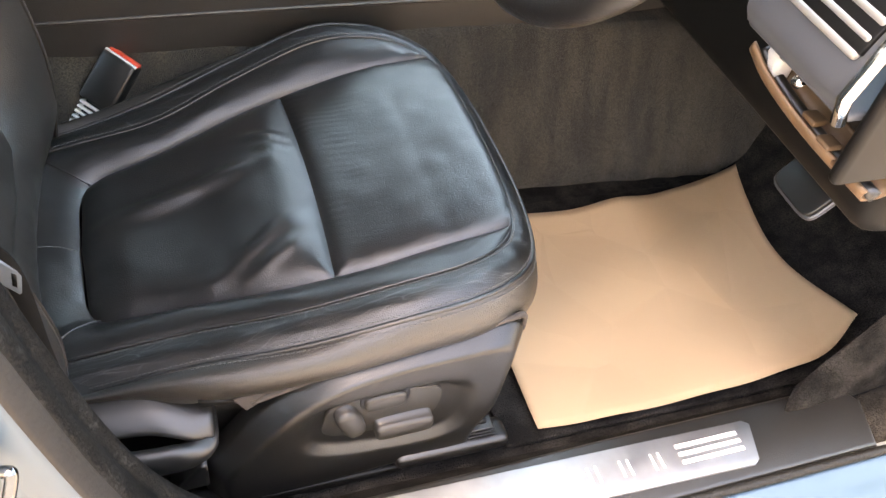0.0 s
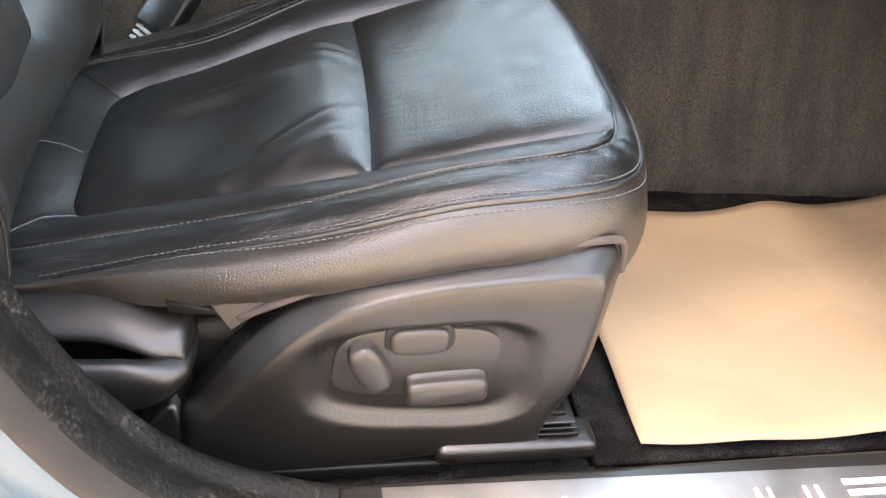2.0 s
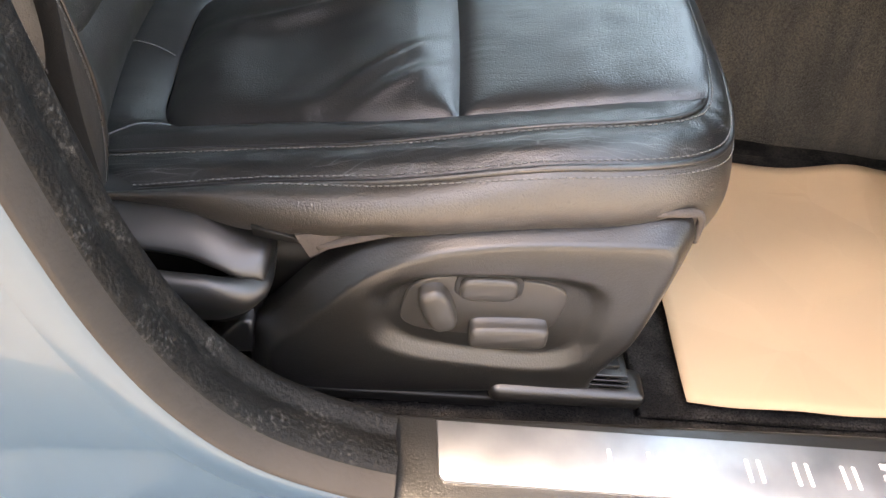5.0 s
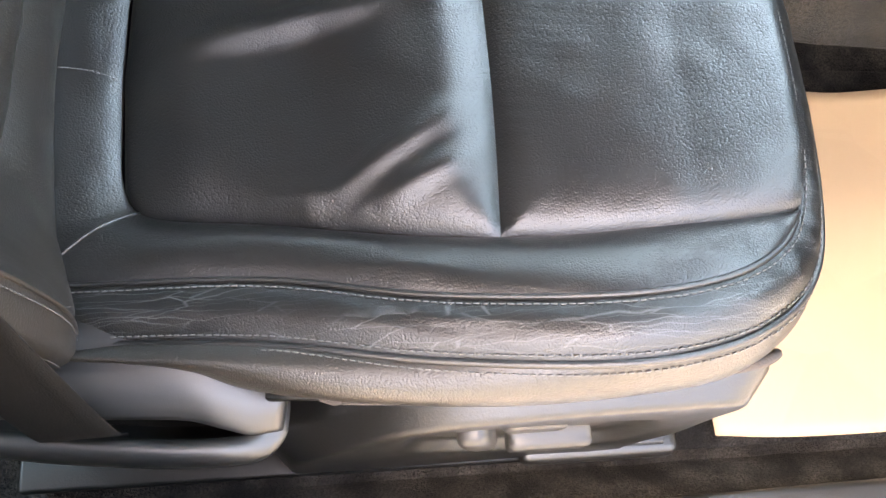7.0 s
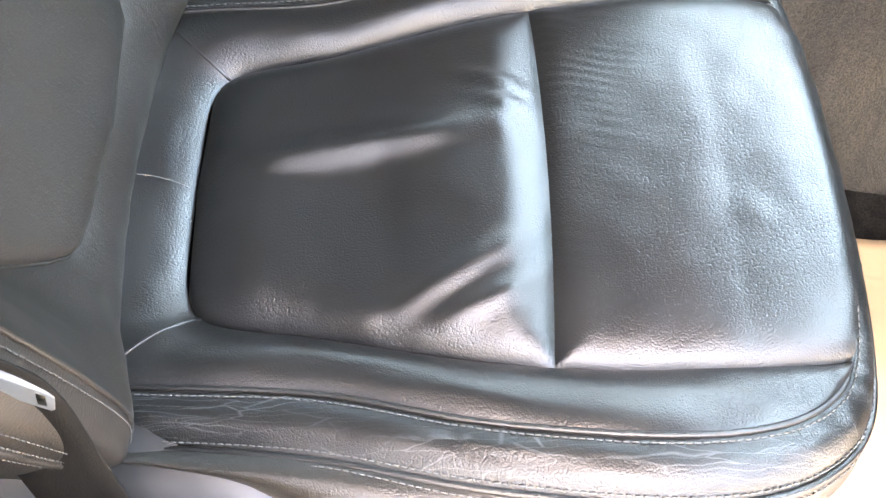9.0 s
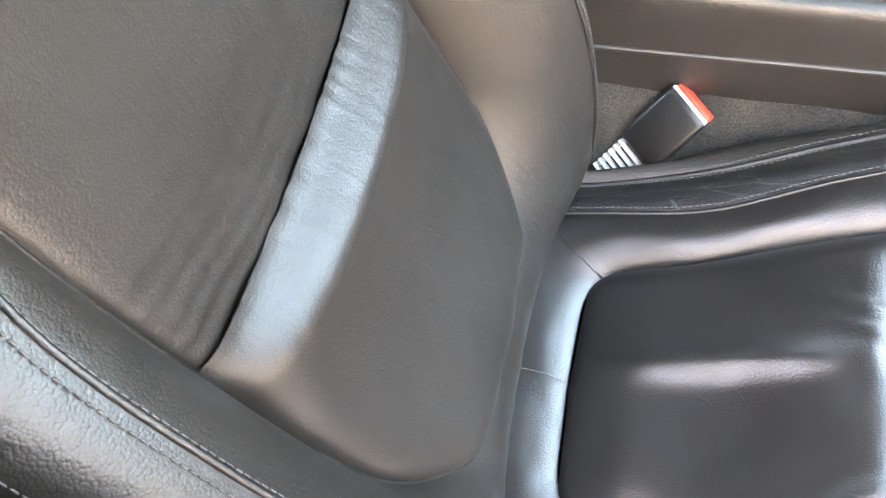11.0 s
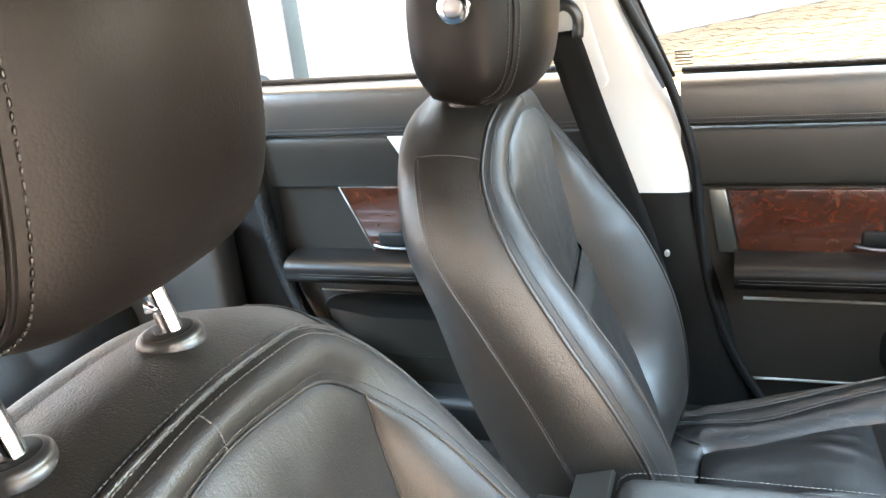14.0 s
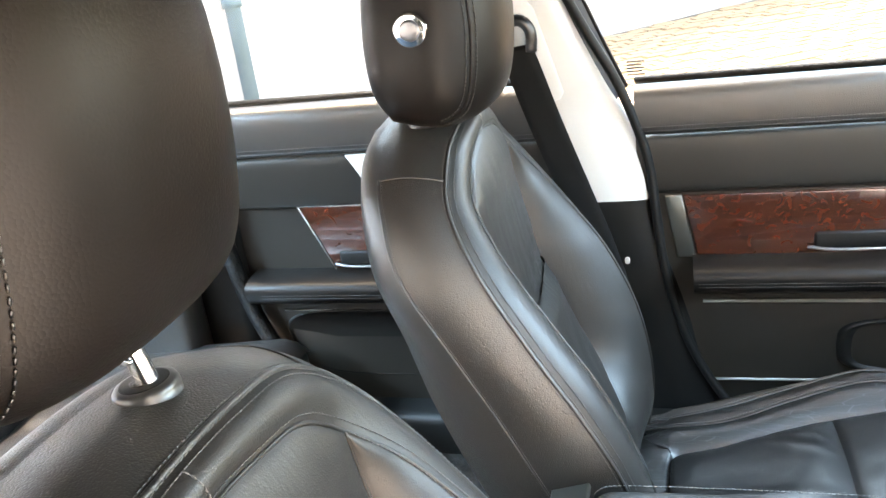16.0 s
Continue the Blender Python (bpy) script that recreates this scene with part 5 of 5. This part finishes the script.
tube("console_bead", [(x, -0.0985, 0.604 + 0.012 * math.sin((x + 0.4) * 2.2)) for x in np.linspace(-0.41, 0.6, 40)], 0.003, LEATHER_SIDE, console, sides=6)
arm = [(-0.326, 0.682), (-0.331, 0.705), (-0.322, 0.724), (-0.29, 0.731), (-0.15, 0.734), (0.0, 0.733), (0.06, 0.726), (0.078, 0.705), (0.08, 0.682)]
line = spline([(x, 0, z) for x, z in arm], 60)
rows = []
for v in np.linspace(-1, 1, 33):
    s = max(0.0, 1 - abs(v) ** 7) ** 0.5
    rows.append([(x + (-0.12 - x) * 0.02 * (1 - s), 0.088 * v, 0.682 + (z - 0.682) * (0.62 + 0.38 * s)) for x, _, z in line])
pad = sheet("armrest", rows, LEATHER_BACK, console, "black leather armrest pad")
for s in (-1, 1):
    edge = [(x, s * 0.0835, 0.682 + (z - 0.682) * 0.945) for x, _, z in line[6:54]]
    stitches("stitching", edge, pad, (0, s * 0.001, 0.0016))
    sheet("armrest_side", [[(x, s * (0.0897 - 0.002 * (z > 0.71)), z) for x in np.linspace(-0.325, 0.078, 12)] for z in (0.676, 0.70, 0.714)], LEATHER_SIDE, pad)
prism("end_trim", [(-0.096, -0.046), (0.096, -0.046), (0.090, 0.0), (-0.090, 0.0)], 0.006, DARK_METAL, console, "dark satin metal end trim", 0.002, Matrix.Translation((-0.332, 0, 0.722)) @ Matrix.Rotation(radians(-22), 4, "Y") @ Matrix.Rotation(radians(-90), 4, "Z"))
for y in (0.02, 0.034):
    tube("end_screw", [(-0.408, y, 0.684), (-0.404, y, 0.696)], 0.006, CHROME, console, sides=12)

# ---- dashboard and wheel ----
dash = thing("dashboard", "slate grey dashboard end with slatted air vent", "dashboard", (0.6, -0.4, 0.8))
prof = [(0.345, 0.862), (0.338, 0.885), (0.352, 0.93), (0.385, 0.99), (0.44, 1.03), (0.60, 1.06), (0.95, 1.02)]
prof = spline([(a, b, 0) for a, b in prof], 40)
rows = [[(x, y, z) for x, z, _ in prof] for y in (-0.685, -0.68, -0.64, -0.60, -0.56, -0.545)]
sheet("end_panel", rows, GREY_PLASTIC, dash, "slate grey plastic vent surround")
box("end_panel_base", (0.347, -0.685, 0.857), (0.50, -0.545, 0.866), GREY_PLASTIC, dash, radius=0.003)
rows = [[(x + 0.10, y, z) for x, z, _ in prof] for y in np.linspace(-0.545, 0.70, 30)]
sheet("dash_top", rows, PLASTIC_SOFT, dash, "black soft dashboard top")
box("dash_lower", (0.50, -0.66, 0.66), (0.62, 0.70, 0.87), PLASTIC_SOFT, dash, radius=0.03)
vent = box("vent_recess", (0.352, -0.672, 0.905), (0.37, -0.56, 0.965), PLASTIC_SOFT, dash, "dark air vent opening", 0.002, Matrix.Rotation(radians(25), 4, "Y"))
for k in range(5):
    z = 0.905 + 0.0135 * k
    box("vent_slat", (0.338 + 0.0060 * k, -0.670, z), (0.356 + 0.0060 * k, -0.562, z + 0.007), SATIN, vent, radius=0.003)
tube("edge_strip", [(0.338, -0.688, 0.862), (0.331, -0.688, 0.885), (0.344, -0.688, 0.93), (0.377, -0.688, 0.99)], 0.006, CHROME, dash, "bright metal edge strip", sides=10)
box("near_end", (0.36, -0.70, 0.80), (0.75, -0.686, 0.98), PLASTIC_SOFT, dash, radius=0.006)
line = spline([(0.380, -0.548, 0.826), (0.388, -0.575, 0.808), (0.402, -0.63, 0.790), (0.420, -0.70, 0.776)], 30)
rows = []
for q in np.linspace(-0.5, 3.3, 14):
    rows.append([(x + 0.020 * math.cos(q), y + 0.006 * math.sin(q), z - 0.017 * math.sin(q) + 0.012) for x, y, z in line])
trough = sheet("bracket", rows, BRASS, dash, "tan bare metal column bracket")
trough.modifiers.new("thickness", "SOLIDIFY").thickness = 0.003
tube("rod", line + (-0.004, 0.0, 0.006), 0.0065, PLASTIC, dash, "black bracket rod", sides=10)
box("end_block", (0.374, -0.574, 0.812), (0.396, -0.552, 0.840), PALE_TRIM, dash, "pale plastic end block", 0.006)
for k in range(3):
    box("rib", (0.384, -0.632 - 0.026 * k, 0.806 - 0.006 * k), (0.400, -0.614 - 0.026 * k, 0.812 - 0.006 * k), BRASS, trough, radius=0.002)
for p in ((0.377, -0.60, 0.832), (0.366, -0.585, 0.85)):
    tube("screw", [p, (p[0] - 0.004, p[1] - 0.006, p[2] + 0.008)], 0.006, CHROME, dash, sides=10)

wheel = thing("steering_wheel", "black leather steering wheel with silver lower trim", "steering wheel", (0.27, -0.37, 0.97))
m = Matrix.Translation((0.262, -0.372, 0.978)) @ Matrix.Rotation(radians(-66), 4, "Y")
circle = [m @ Vector((0.187 * math.cos(a), 0.187 * math.sin(a), 0)) for a in np.linspace(0, 2 * math.pi, 72, endpoint=False)]
tube("rim", circle, 0.0165, LEATHER, wheel, sides=14, closed=True)
arc = [m @ Vector((0.176 * math.cos(a), 0.176 * math.sin(a), -0.012)) for a in np.linspace(radians(140), radians(220), 30)]
tube("rim_trim", arc, 0.009, SATIN, wheel, "satin silver lower rim trim", sides=10)
for a in (90, 180, 270):
    tube("spoke", [m @ Vector((r * math.cos(radians(a)), r * math.sin(radians(a)), 0.02 - 0.1 * r)) for r in (0.05, 0.12, 0.18)], 0.014, PLASTIC, wheel, sides=10)
prism("hub", ring_outline(0.07, 0.07, 3), 0.04, PLASTIC_SOFT, wheel, "", 0.012, m)
tube("column", [m @ Vector((0, 0, 0)), m @ Vector((0, 0, -0.30))], 0.045, PLASTIC_SOFT, wheel, sides=16)

pedal = thing("pedal", "worn brake pedal with metal edged pad", "pedal", (0.67, -0.45, 0.53))
pm = Matrix.Translation((0.66, -0.455, 0.535)) @ Matrix.Rotation(radians(-50), 4, "Y")
prism("pad", ring_outline(0.034, 0.042, 5), 0.012, PLASTIC, pedal, "", 0.003, pm)
prism("pad_rim", ring_outline(0.037, 0.045, 5), 0.006, STEEL, pedal, "scuffed metal rim", 0.002, pm)
tube("arm", [(0.675, -0.455, 0.535), (0.76, -0.455, 0.66), (0.80, -0.455, 0.78)], 0.012, PLASTIC, pedal)


# ---- far doors ----
def waist(y, z):
    return y - 0.36 * max(0.0, z - 1.0)


def extrude(name, prof, x0, x1, mat, parent, label="", n=24, slant=0.0, steps=None):
    """A profile of (y, z) drawn out along x; slant moves the rear end forward below the waist."""
    p = spline([(a, b, 0) for a, b in prof], n)
    rows = []
    for t in np.linspace(0, 1, steps or 14):
        rows.append([((x0 + slant * max(0.0, 0.83 - z)) * (1 - t) + x1 * t, y, z) for y, z, _ in p])
    return sheet(name, rows, mat, parent, label)


def door(name, x0, x1, dz, drop, label, wood_from, slant, rear):
    d = thing(name, label, "car door", ((x0 + x1) / 2, 0.74, 0.40))
    roll = extrude("top_roll", [(0.745, 1.012 + dz), (0.728, 1.016 + dz), (0.712, 1.010 + dz), (0.704, 0.995 + dz), (0.704, 0.965 + dz), (0.708, 0.945 - drop), (0.716, 0.938 - drop)], x0, x1, LEATHER_SIDE, d, "black leather door top")
    edge = [(x, 0.7045, 0.954 - drop) for x in np.linspace(x0, x1, 60)]
    stitches("stitching", edge, roll, (0, -0.0015, 0))
    stitches("stitching", edge, roll, (0, -0.001, -0.007))
    extrude("middle_panel", [(0.722, 0.937 - drop), (0.714, 0.930 - drop), (0.712, 0.90), (0.714, 0.845), (0.720, 0.833)], x0, x1, DOOR_SKIN, d, "soft black middle panel", slant=slant)
    low = extrude("lower_panel", [(0.728, 0.838), (0.727, 0.75), (0.726, 0.64), (0.722, 0.60), (0.718, 0.52), (0.722, 0.44), (0.735, 0.36)], x0, x1, DOOR_SKIN, d, "soft black lower panel", slant=slant)
    # veneer with pale end piece
    zt, zb = (0.833, 0.712) if rear else (0.826, 0.722)
    if rear:
        prism("veneer", [(wood_from, zt), (x1 - 0.02, zt), (x1 - 0.02, zb), (wood_from + 0.055, zb - 0.004)], 0.008, WOOD, d, "glossy burr walnut inlay", 0.002, Matrix.Translation((0, 0.728, 0)) @ FACE_OUT)
        tube("veneer_edge", [(wood_from - 0.002, 0.719, zt + 0.002), (x1 - 0.02, 0.719, zt + 0.002)], 0.0011, SATIN, d)
        tube("veneer_edge", [(wood_from - 0.002, 0.719, zt + 0.002), (wood_from + 0.053, 0.719, zb - 0.006)], 0.0011, SATIN, d)
        prism("end_piece", [(-0.812, 0.931), (-0.70, 0.931), (-0.70, 0.845), (-0.762, 0.845)], 0.010, PALE_TRIM, d, "pale metal trim piece", 0.002, Matrix.Translation((0, 0.720, 0)) @ FACE_OUT)
    else:
        prism("veneer", [(wood_from, zt), (x1 - 0.02, zt), (x1 - 0.02, zb - 0.004), (wood_from + 0.022, zb - 0.004)], 0.008, WOOD, d, "glossy burr walnut inlay", 0.002, Matrix.Translation((0, 0.728, 0)) @ FACE_OUT)
        prism("end_piece", [(wood_from - 0.030, zt), (wood_from - 0.003, zt), (wood_from + 0.019, zb - 0.006), (wood_from - 0.012, zb - 0.006)], 0.007, DARK_METAL, d, "dark satin trim piece", 0.002, Matrix.Translation((0, 0.728, 0)) @ FACE_OUT)
    za = 0.689 if rear else 0.703
    arm = extrude("armrest", [(0.728, za + 0.018), (0.69, za + 0.017), (0.665, za + 0.011), (0.657, za - 0.001), (0.659, za - 0.017), (0.668, za - 0.030), (0.695, za - 0.038), (0.728, za - 0.055)], x0 + (0.06 if rear else 0.085), x1, LEATHER_REST, d, "black leather door armrest")
    edge = [(x, 0.6565, za - 0.008) for x in np.linspace(x0 + 0.09, x1, 60)]
    stitches("stitching", edge, arm, (0, -0.0012, 0), mat=THREAD_DARK, radius=0.0004)
    stitches("stitching", edge, arm, (0, -0.0005, -0.006), mat=THREAD_DARK, radius=0.0004)
    tube("armrest_line", [(x0 + 0.10, 0.722, za - 0.070), (x1, 0.722, za - 0.076)], 0.003 if not rear else 0.0016, SATIN, d, sides=6)
    if not rear:
        tube("low_line", [(x0 + 0.11, 0.713, 0.484), (x1, 0.713, 0.489)], 0.0025, SATIN, d, "thin bright strip", sides=6)
    # pull handle bowl
    hx = -0.03 if not rear else -0.86
    bm = rounded_box((0.13, 0.012, 0.030), 0.005)
    bmesh.ops.transform(bm, matrix=pose(hx + 0.065, 0.722, za + 0.040, 0, 0, 0), verts=bm.verts)
    bowl = part("handle_bowl", bm, PLASTIC_SOFT, d, "dark handle recess", True)
    tube("handle", spline([(hx - 0.01, 0.716, za + 0.030), (hx + 0.02, 0.710, za + 0.027), (hx + 0.06, 0.708, za + 0.027), (hx + 0.12, 0.708, za + 0.028)], 20), 0.003, STEEL, d, "satin silver door handle", sides=8)
    # pocket; the rear recess is uncut, a dark sheet gives its shade
    px, pz, high = (0.02, 0.55, 0.052) if not rear else (-0.985, 0.548, 0.072)
    lip = ((1.0, 0.7185), (0.97, 0.712), (0.90, 0.7125), (0.84, 0.722), (0.4, 0.7235), (0.02, 0.7235)) if not rear else ((1.0, 0.7215), (0.985, 0.7185), (0.96, 0.7180), (0.93, 0.7205), (0.4, 0.7195), (0.02, 0.7195))
    rows = []
    for s, y in lip:
        rows.append([(px + 0.16 + a * s - (0.35 * b * s if rear else 0.0), y, pz + b * s) for a, b in ring_outline(0.17, high, 3.2 if rear else 4, 48)])
    sheet("pocket", rows, PLASTIC_SOFT, d, "black speaker and pocket surround, rear recess a dark sheet", close_c=True)
    outer = extrude("outer_skin", [(0.765, 1.015 + dz), (0.80, 0.98), (0.86, 0.85), (0.88, 0.65), (0.86, 0.45), (0.83, 0.34)], x0, x1, PAINT, d)
    glass = sheet("window_glass", [[(x, waist(0.752, z), z) for x in np.linspace(x0 - 0.20 if not rear else x0 - 0.45, x1, 4)] for z in np.linspace(1.0, 1.37, 4)], DIMMING_GLASS, d, "side window, darkened to dim the view outside")
    tube("glass_seal", [(x0, 0.748, 1.0195 + dz), (x1, 0.748, 1.0195 + dz)], 0.005, RUBBER, d, "black window seal", sides=8)
    return d


far_front = door("door_front", -0.304, 0.95, 0.0, 0.003, "black leather trimmed front passenger door with walnut inlay", -0.232, 0.24, False)
far_rear = door("door_rear", -1.10, -0.445, 0.012, 0.003, "black leather trimmed rear door with walnut inlay", -0.925, 0.0, True)
front_line = spline([(-0.3175, 0.736, 1.012), (-0.349, 0.708, 1.094), (-0.380, 0.677, 1.180), (-0.447, 0.612, 1.36)], 30)
back_line = spline([(-0.345, 0.736, 0.975), (-0.382, 0.706, 1.086), (-0.420, 0.675, 1.180), (-0.488, 0.612, 1.36)], 30)
rows = [front_line + (0.001, 0.010, 0), front_line + (0.001, 0.001, 0), front_line, front_line * 0.9 + back_line * 0.1 - (0, 0.003, 0), front_line * 0.5 + back_line * 0.5 - (0, 0.005, 0), front_line * 0.1 + back_line * 0.9 - (0, 0.003, 0), back_line, back_line + (0, 0.012, 0)]
sheet("window_frame", rows, GREY_PLASTIC, far_front, "slate grey painted window frame")
tube("frame_rubber", front_line + (0.002, 0.001, 0), 0.003, RUBBER, far_front, sides=6)
pane = next(c for c in far_front.children if c.name.startswith("window_glass"))
for k in range(5):
    z = 1.052 - 0.0055 * k
    box("glass_mark", (-0.314, waist(0.7490, z), z - 0.0012), (-0.286 - 0.004 * (k % 2), waist(0.7500, z), z + 0.0012), CHARCOAL, pane, "faint printed line", radius=0.0003)
tube("door_seal", spline([(-0.46, 0.60, 1.34), (-0.385, 0.668, 1.15), (-0.325, 0.700, 1.02), (-0.287, 0.712, 0.90), (-0.276, 0.714, 0.80), (-0.262, 0.714, 0.68), (-0.225, 0.712, 0.55), (-0.165, 0.71, 0.44), (-0.10, 0.70, 0.38)], 50), 0.008, PLASTIC_SOFT, far_front, "black rubber door seal", sides=10)
tube("rear_seal", spline([(-1.09, 0.70, 1.05), (-1.09, 0.705, 0.90), (-1.075, 0.70, 0.72), (-1.03, 0.69, 0.58), (-0.95, 0.68, 0.46)], 30), 0.016, RUBBER, far_rear, "black rubber door seal", sides=10)

# far pillar with belt
post = thing("centre_pillar", "pale grey upper and black lower pillar trim", "pillar trim", (-0.34, 0.72, 0.36), kind="structure")
fr = spline([(-0.284, 0, 0.826), (-0.287, 0, 0.87), (-0.308, 0, 0.945), (-0.350, 0, 1.03), (-0.405, 0, 1.175), (-0.452, 0, 1.36)], 24)
bk = spline([(-0.400, 0, 0.826), (-0.415, 0, 0.87), (-0.440, 0, 0.945), (-0.468, 0, 1.03), (-0.515, 0, 1.175), (-0.57, 0, 1.36)], 24)
rows = []
for t, y in ((0.0, 0.745), (0.0, 0.722), (0.06, 0.712), (0.2, 0.708), (0.5, 0.707), (0.8, 0.708), (0.94, 0.712), (1.0, 0.722), (1.0, 0.745)):
    rows.append([(a[0] * (1 - t) + b[0] * t, waist(y, a[2]), a[2]) for a, b in zip(fr, bk)])
sheet("upper_trim", rows, PALE_TRIM, post, "pale grey upper pillar cover")
rows = []
for t, y in ((0.0, 0.745), (0.0, 0.722), (0.06, 0.714), (0.3, 0.711), (0.8, 0.711), (1.0, 0.722), (1.0, 0.745)):
    rows.append([(-0.286 * (1 - t) + -0.41 * t + (0.30 if t < 0.5 else 0.05) * max(0, 0.80 - z) * (1 - t), y, z) for z in np.linspace(0.40, 0.825, 14)])
sheet("lower_trim", rows, PLASTIC_SOFT, post, "black lower pillar cover")
pad = [(-0.411, 1.020), (-0.417, 1.008), (-0.430, 1.004), (-0.476, 1.006), (-0.486, 1.016), (-0.506, 1.09), (-0.520, 1.165), (-0.505, 1.185), (-0.470, 1.19), (-0.452, 1.178), (-0.440, 1.160)]
bm = bmesh.new()
bm.faces.new([bm.verts.new((x, waist(0.7035, z), z)) for x, z in pad])
got = bmesh.ops.extrude_face_region(bm, geom=bm.faces[:])
bmesh.ops.translate(bm, vec=(0, -0.006, 0), verts=[g for g in got["geom"] if isinstance(g, bmesh.types.BMVert)])
bmesh.ops.bevel(bm, geom=bm.edges[:], offset=0.003, segments=2, affect="EDGES", profile=0.5)
part("height_slider", bm, PALE_TRIM, post, "pale grey belt height slider", True)
far_belt = thing("seat_belt", "black seat belt webbing hanging on the far pillar", "seat belt", (-0.36, 0.68, 0.45))
ribbon("webbing", [(-0.478, 0.640, 1.105), (-0.470, 0.650, 1.085), (-0.440, 0.674, 0.97), (-0.400, 0.690, 0.84), (-0.368, 0.692, 0.74), (-0.34, 0.690, 0.62), (-0.33, 0.68, 0.45)], [(1, 0, 0.1)] * 7, 0.054, WEBBING, far_belt)
tube("belt_guide", spline([(-0.448, 0.636, 1.098), (-0.446, 0.634, 1.125), (-0.455, 0.632, 1.142), (-0.470, 0.632, 1.146), (-0.486, 0.632, 1.135), (-0.500, 0.634, 1.108)], 24), 0.009, PLASTIC, far_belt, "black belt guide loop", sides=10)
prism("belt_stop", ring_outline(0.0045, 0.006, 2, 20), 0.004, SATIN, far_belt, "small pale tongue stop", 0.001, Matrix.Translation((-0.325, 0.686, 0.728)) @ FACE_OUT)

# ---- rear bench ----
bench = thing("rear_bench", "black leather rear bench with pleated panels", "rear seat", (-1.3, 0, 0.36))


def pleated(name, a0, a1, y0, y1, count, label):
    """A padded panel between the lower line a0 and the upper line a1 with seams across y."""
    rows = []
    for t in np.linspace(0, 1, 24):
        row = []
        for k in range(121):
            w = k / 120
            y = y0 + (y1 - y0) * w
            groove = abs(math.sin(math.pi * w * count)) ** 0.35
            edge = min(1.0, t / 0.08, (1 - t) / 0.08)
            p = np.array((a0[0] * (1 - t) + a1[0] * t, y, a0[1] * (1 - t) + a1[1] * t))
            nor = np.array((a1[1] - a0[1], 0, a0[0] - a1[0]))
            nor = nor / np.linalg.norm(nor)
            if nor[2] < 0:
                nor = -nor
            row.append(p + nor * (0.030 * math.sqrt(max(0, edge)) + 0.012 * groove))
        rows.append(row)
    return sheet(name, rows, LEATHER, bench, label)


pleated("bench_cushion", (-0.93, 0.56), (-1.42, 0.52), -0.66, 0.66, 9, "pleated black leather bench cushion")
pleated("bench_back", (-1.40, 0.54), (-1.62, 1.02), -0.66, 0.66, 9, "pleated black leather bench back")
box("bench_front", (-0.98, -0.66, 0.36), (-0.93, 0.66, 0.575), LEATHER_SIDE, bench, radius=0.02)
for s in (-1, 1):
    box("bench_side", (-1.62, s * 0.66 - 0.04, 0.5), (-1.15, s * 0.66 + 0.04, 0.80), LEATHER_SIDE, bench, radius=0.03)

# ---- brick paving beyond the far side, unseen yard by the near side ----
rng = random.Random(4)


def brick_mesh(w, d, h):
    bm = bmesh.new()
    for x, y, z, k in ((-w / 2, -d / 2, 0, 0), (w / 2, -d / 2, 0, 0), (w / 2, d / 2, 0, 0), (-w / 2, d / 2, 0, 0)):
        bm.verts.new((x, y, z))
    for x, y in ((-1, -1), (1, -1), (1, 1), (-1, 1)):
        bm.verts.new((x * (w / 2 - 0.006), y * (d / 2 - 0.006), h))
    bm.verts.ensure_lookup_table()
    v = bm.verts
    bm.faces.new((v[4], v[5], v[6], v[7]))
    for i in range(4):
        j = (i + 1) % 4
        bm.faces.new((v[i], v[j], v[4 + j], v[4 + i]))
    me = bpy.data.meshes.new("brick")
    bm.to_mesh(me)
    bm.free()
    me.materials.append(BRICK)
    return me


paving = thing("paving", "red clay brick paving in running rows", "paving", (0, 0, 0), kind="structure")
one = brick_mesh(0.218, 0.104, 0.035)
grid = Matrix.Rotation(radians(32.4), 3, "Z")
rest_v, rest_f = [], []
count = 0
for i in range(-46, 60):
    for j in range(-60, 60):
        p = grid @ Vector((0.228 * i + (0.114 if j % 2 else 0), 0.114 * j, 0)) + Vector((-0.3, 4.0, 0))
        side = (Vector((p.x, p.y, 0)) - WALL_AT).dot(Vector((-WALL_DIR.y, WALL_DIR.x, 0)))
        if side > -0.1 or p.y < 0.95 or p.y > 11 or abs(p.x) > 6.5:
            continue
        dz, tilt = rng.uniform(-0.006, 0.006), rng.uniform(-1.2, 1.2)
        if -1.1 < p.x < 1.0 and 5.0 < p.y < 6.9 and count < 290:
            ob = new("brick", one)
            ob.parent = paving
            ob.matrix_basis = pose(p.x, p.y, 0.001 + dz, tilt, tilt * 0.6, 32.4 + rng.uniform(-1.5, 1.5))
            count += 1
        else:
            m = pose(p.x, p.y, 0.001 + dz, tilt, tilt * 0.6, 32.4 + rng.uniform(-1.5, 1.5))
            k = len(rest_v)
            rest_v += [m @ v.co for v in one.vertices]
            rest_f += [tuple(k + q for q in f.vertices) for f in one.polygons]
tagged(mesh_object("bricks", rest_v, rest_f, BRICK, paving, "red clay bricks", smooth=False), kind="stuff")
# unseen yard, kept pale so that it throws light up at the seat side
rows = [[(x, y, 0.004 + 0.004 * noise.noise((x * 2, y * 2, 0))) for x in np.linspace(-9, 9, 30)] for y in np.linspace(-4.45, -0.5, 12)]
tagged(sheet("yard", rows, BOUNCE_PAVING), "unseen pale sandy yard paving that bounces light at the car", "paving", kind="structure")
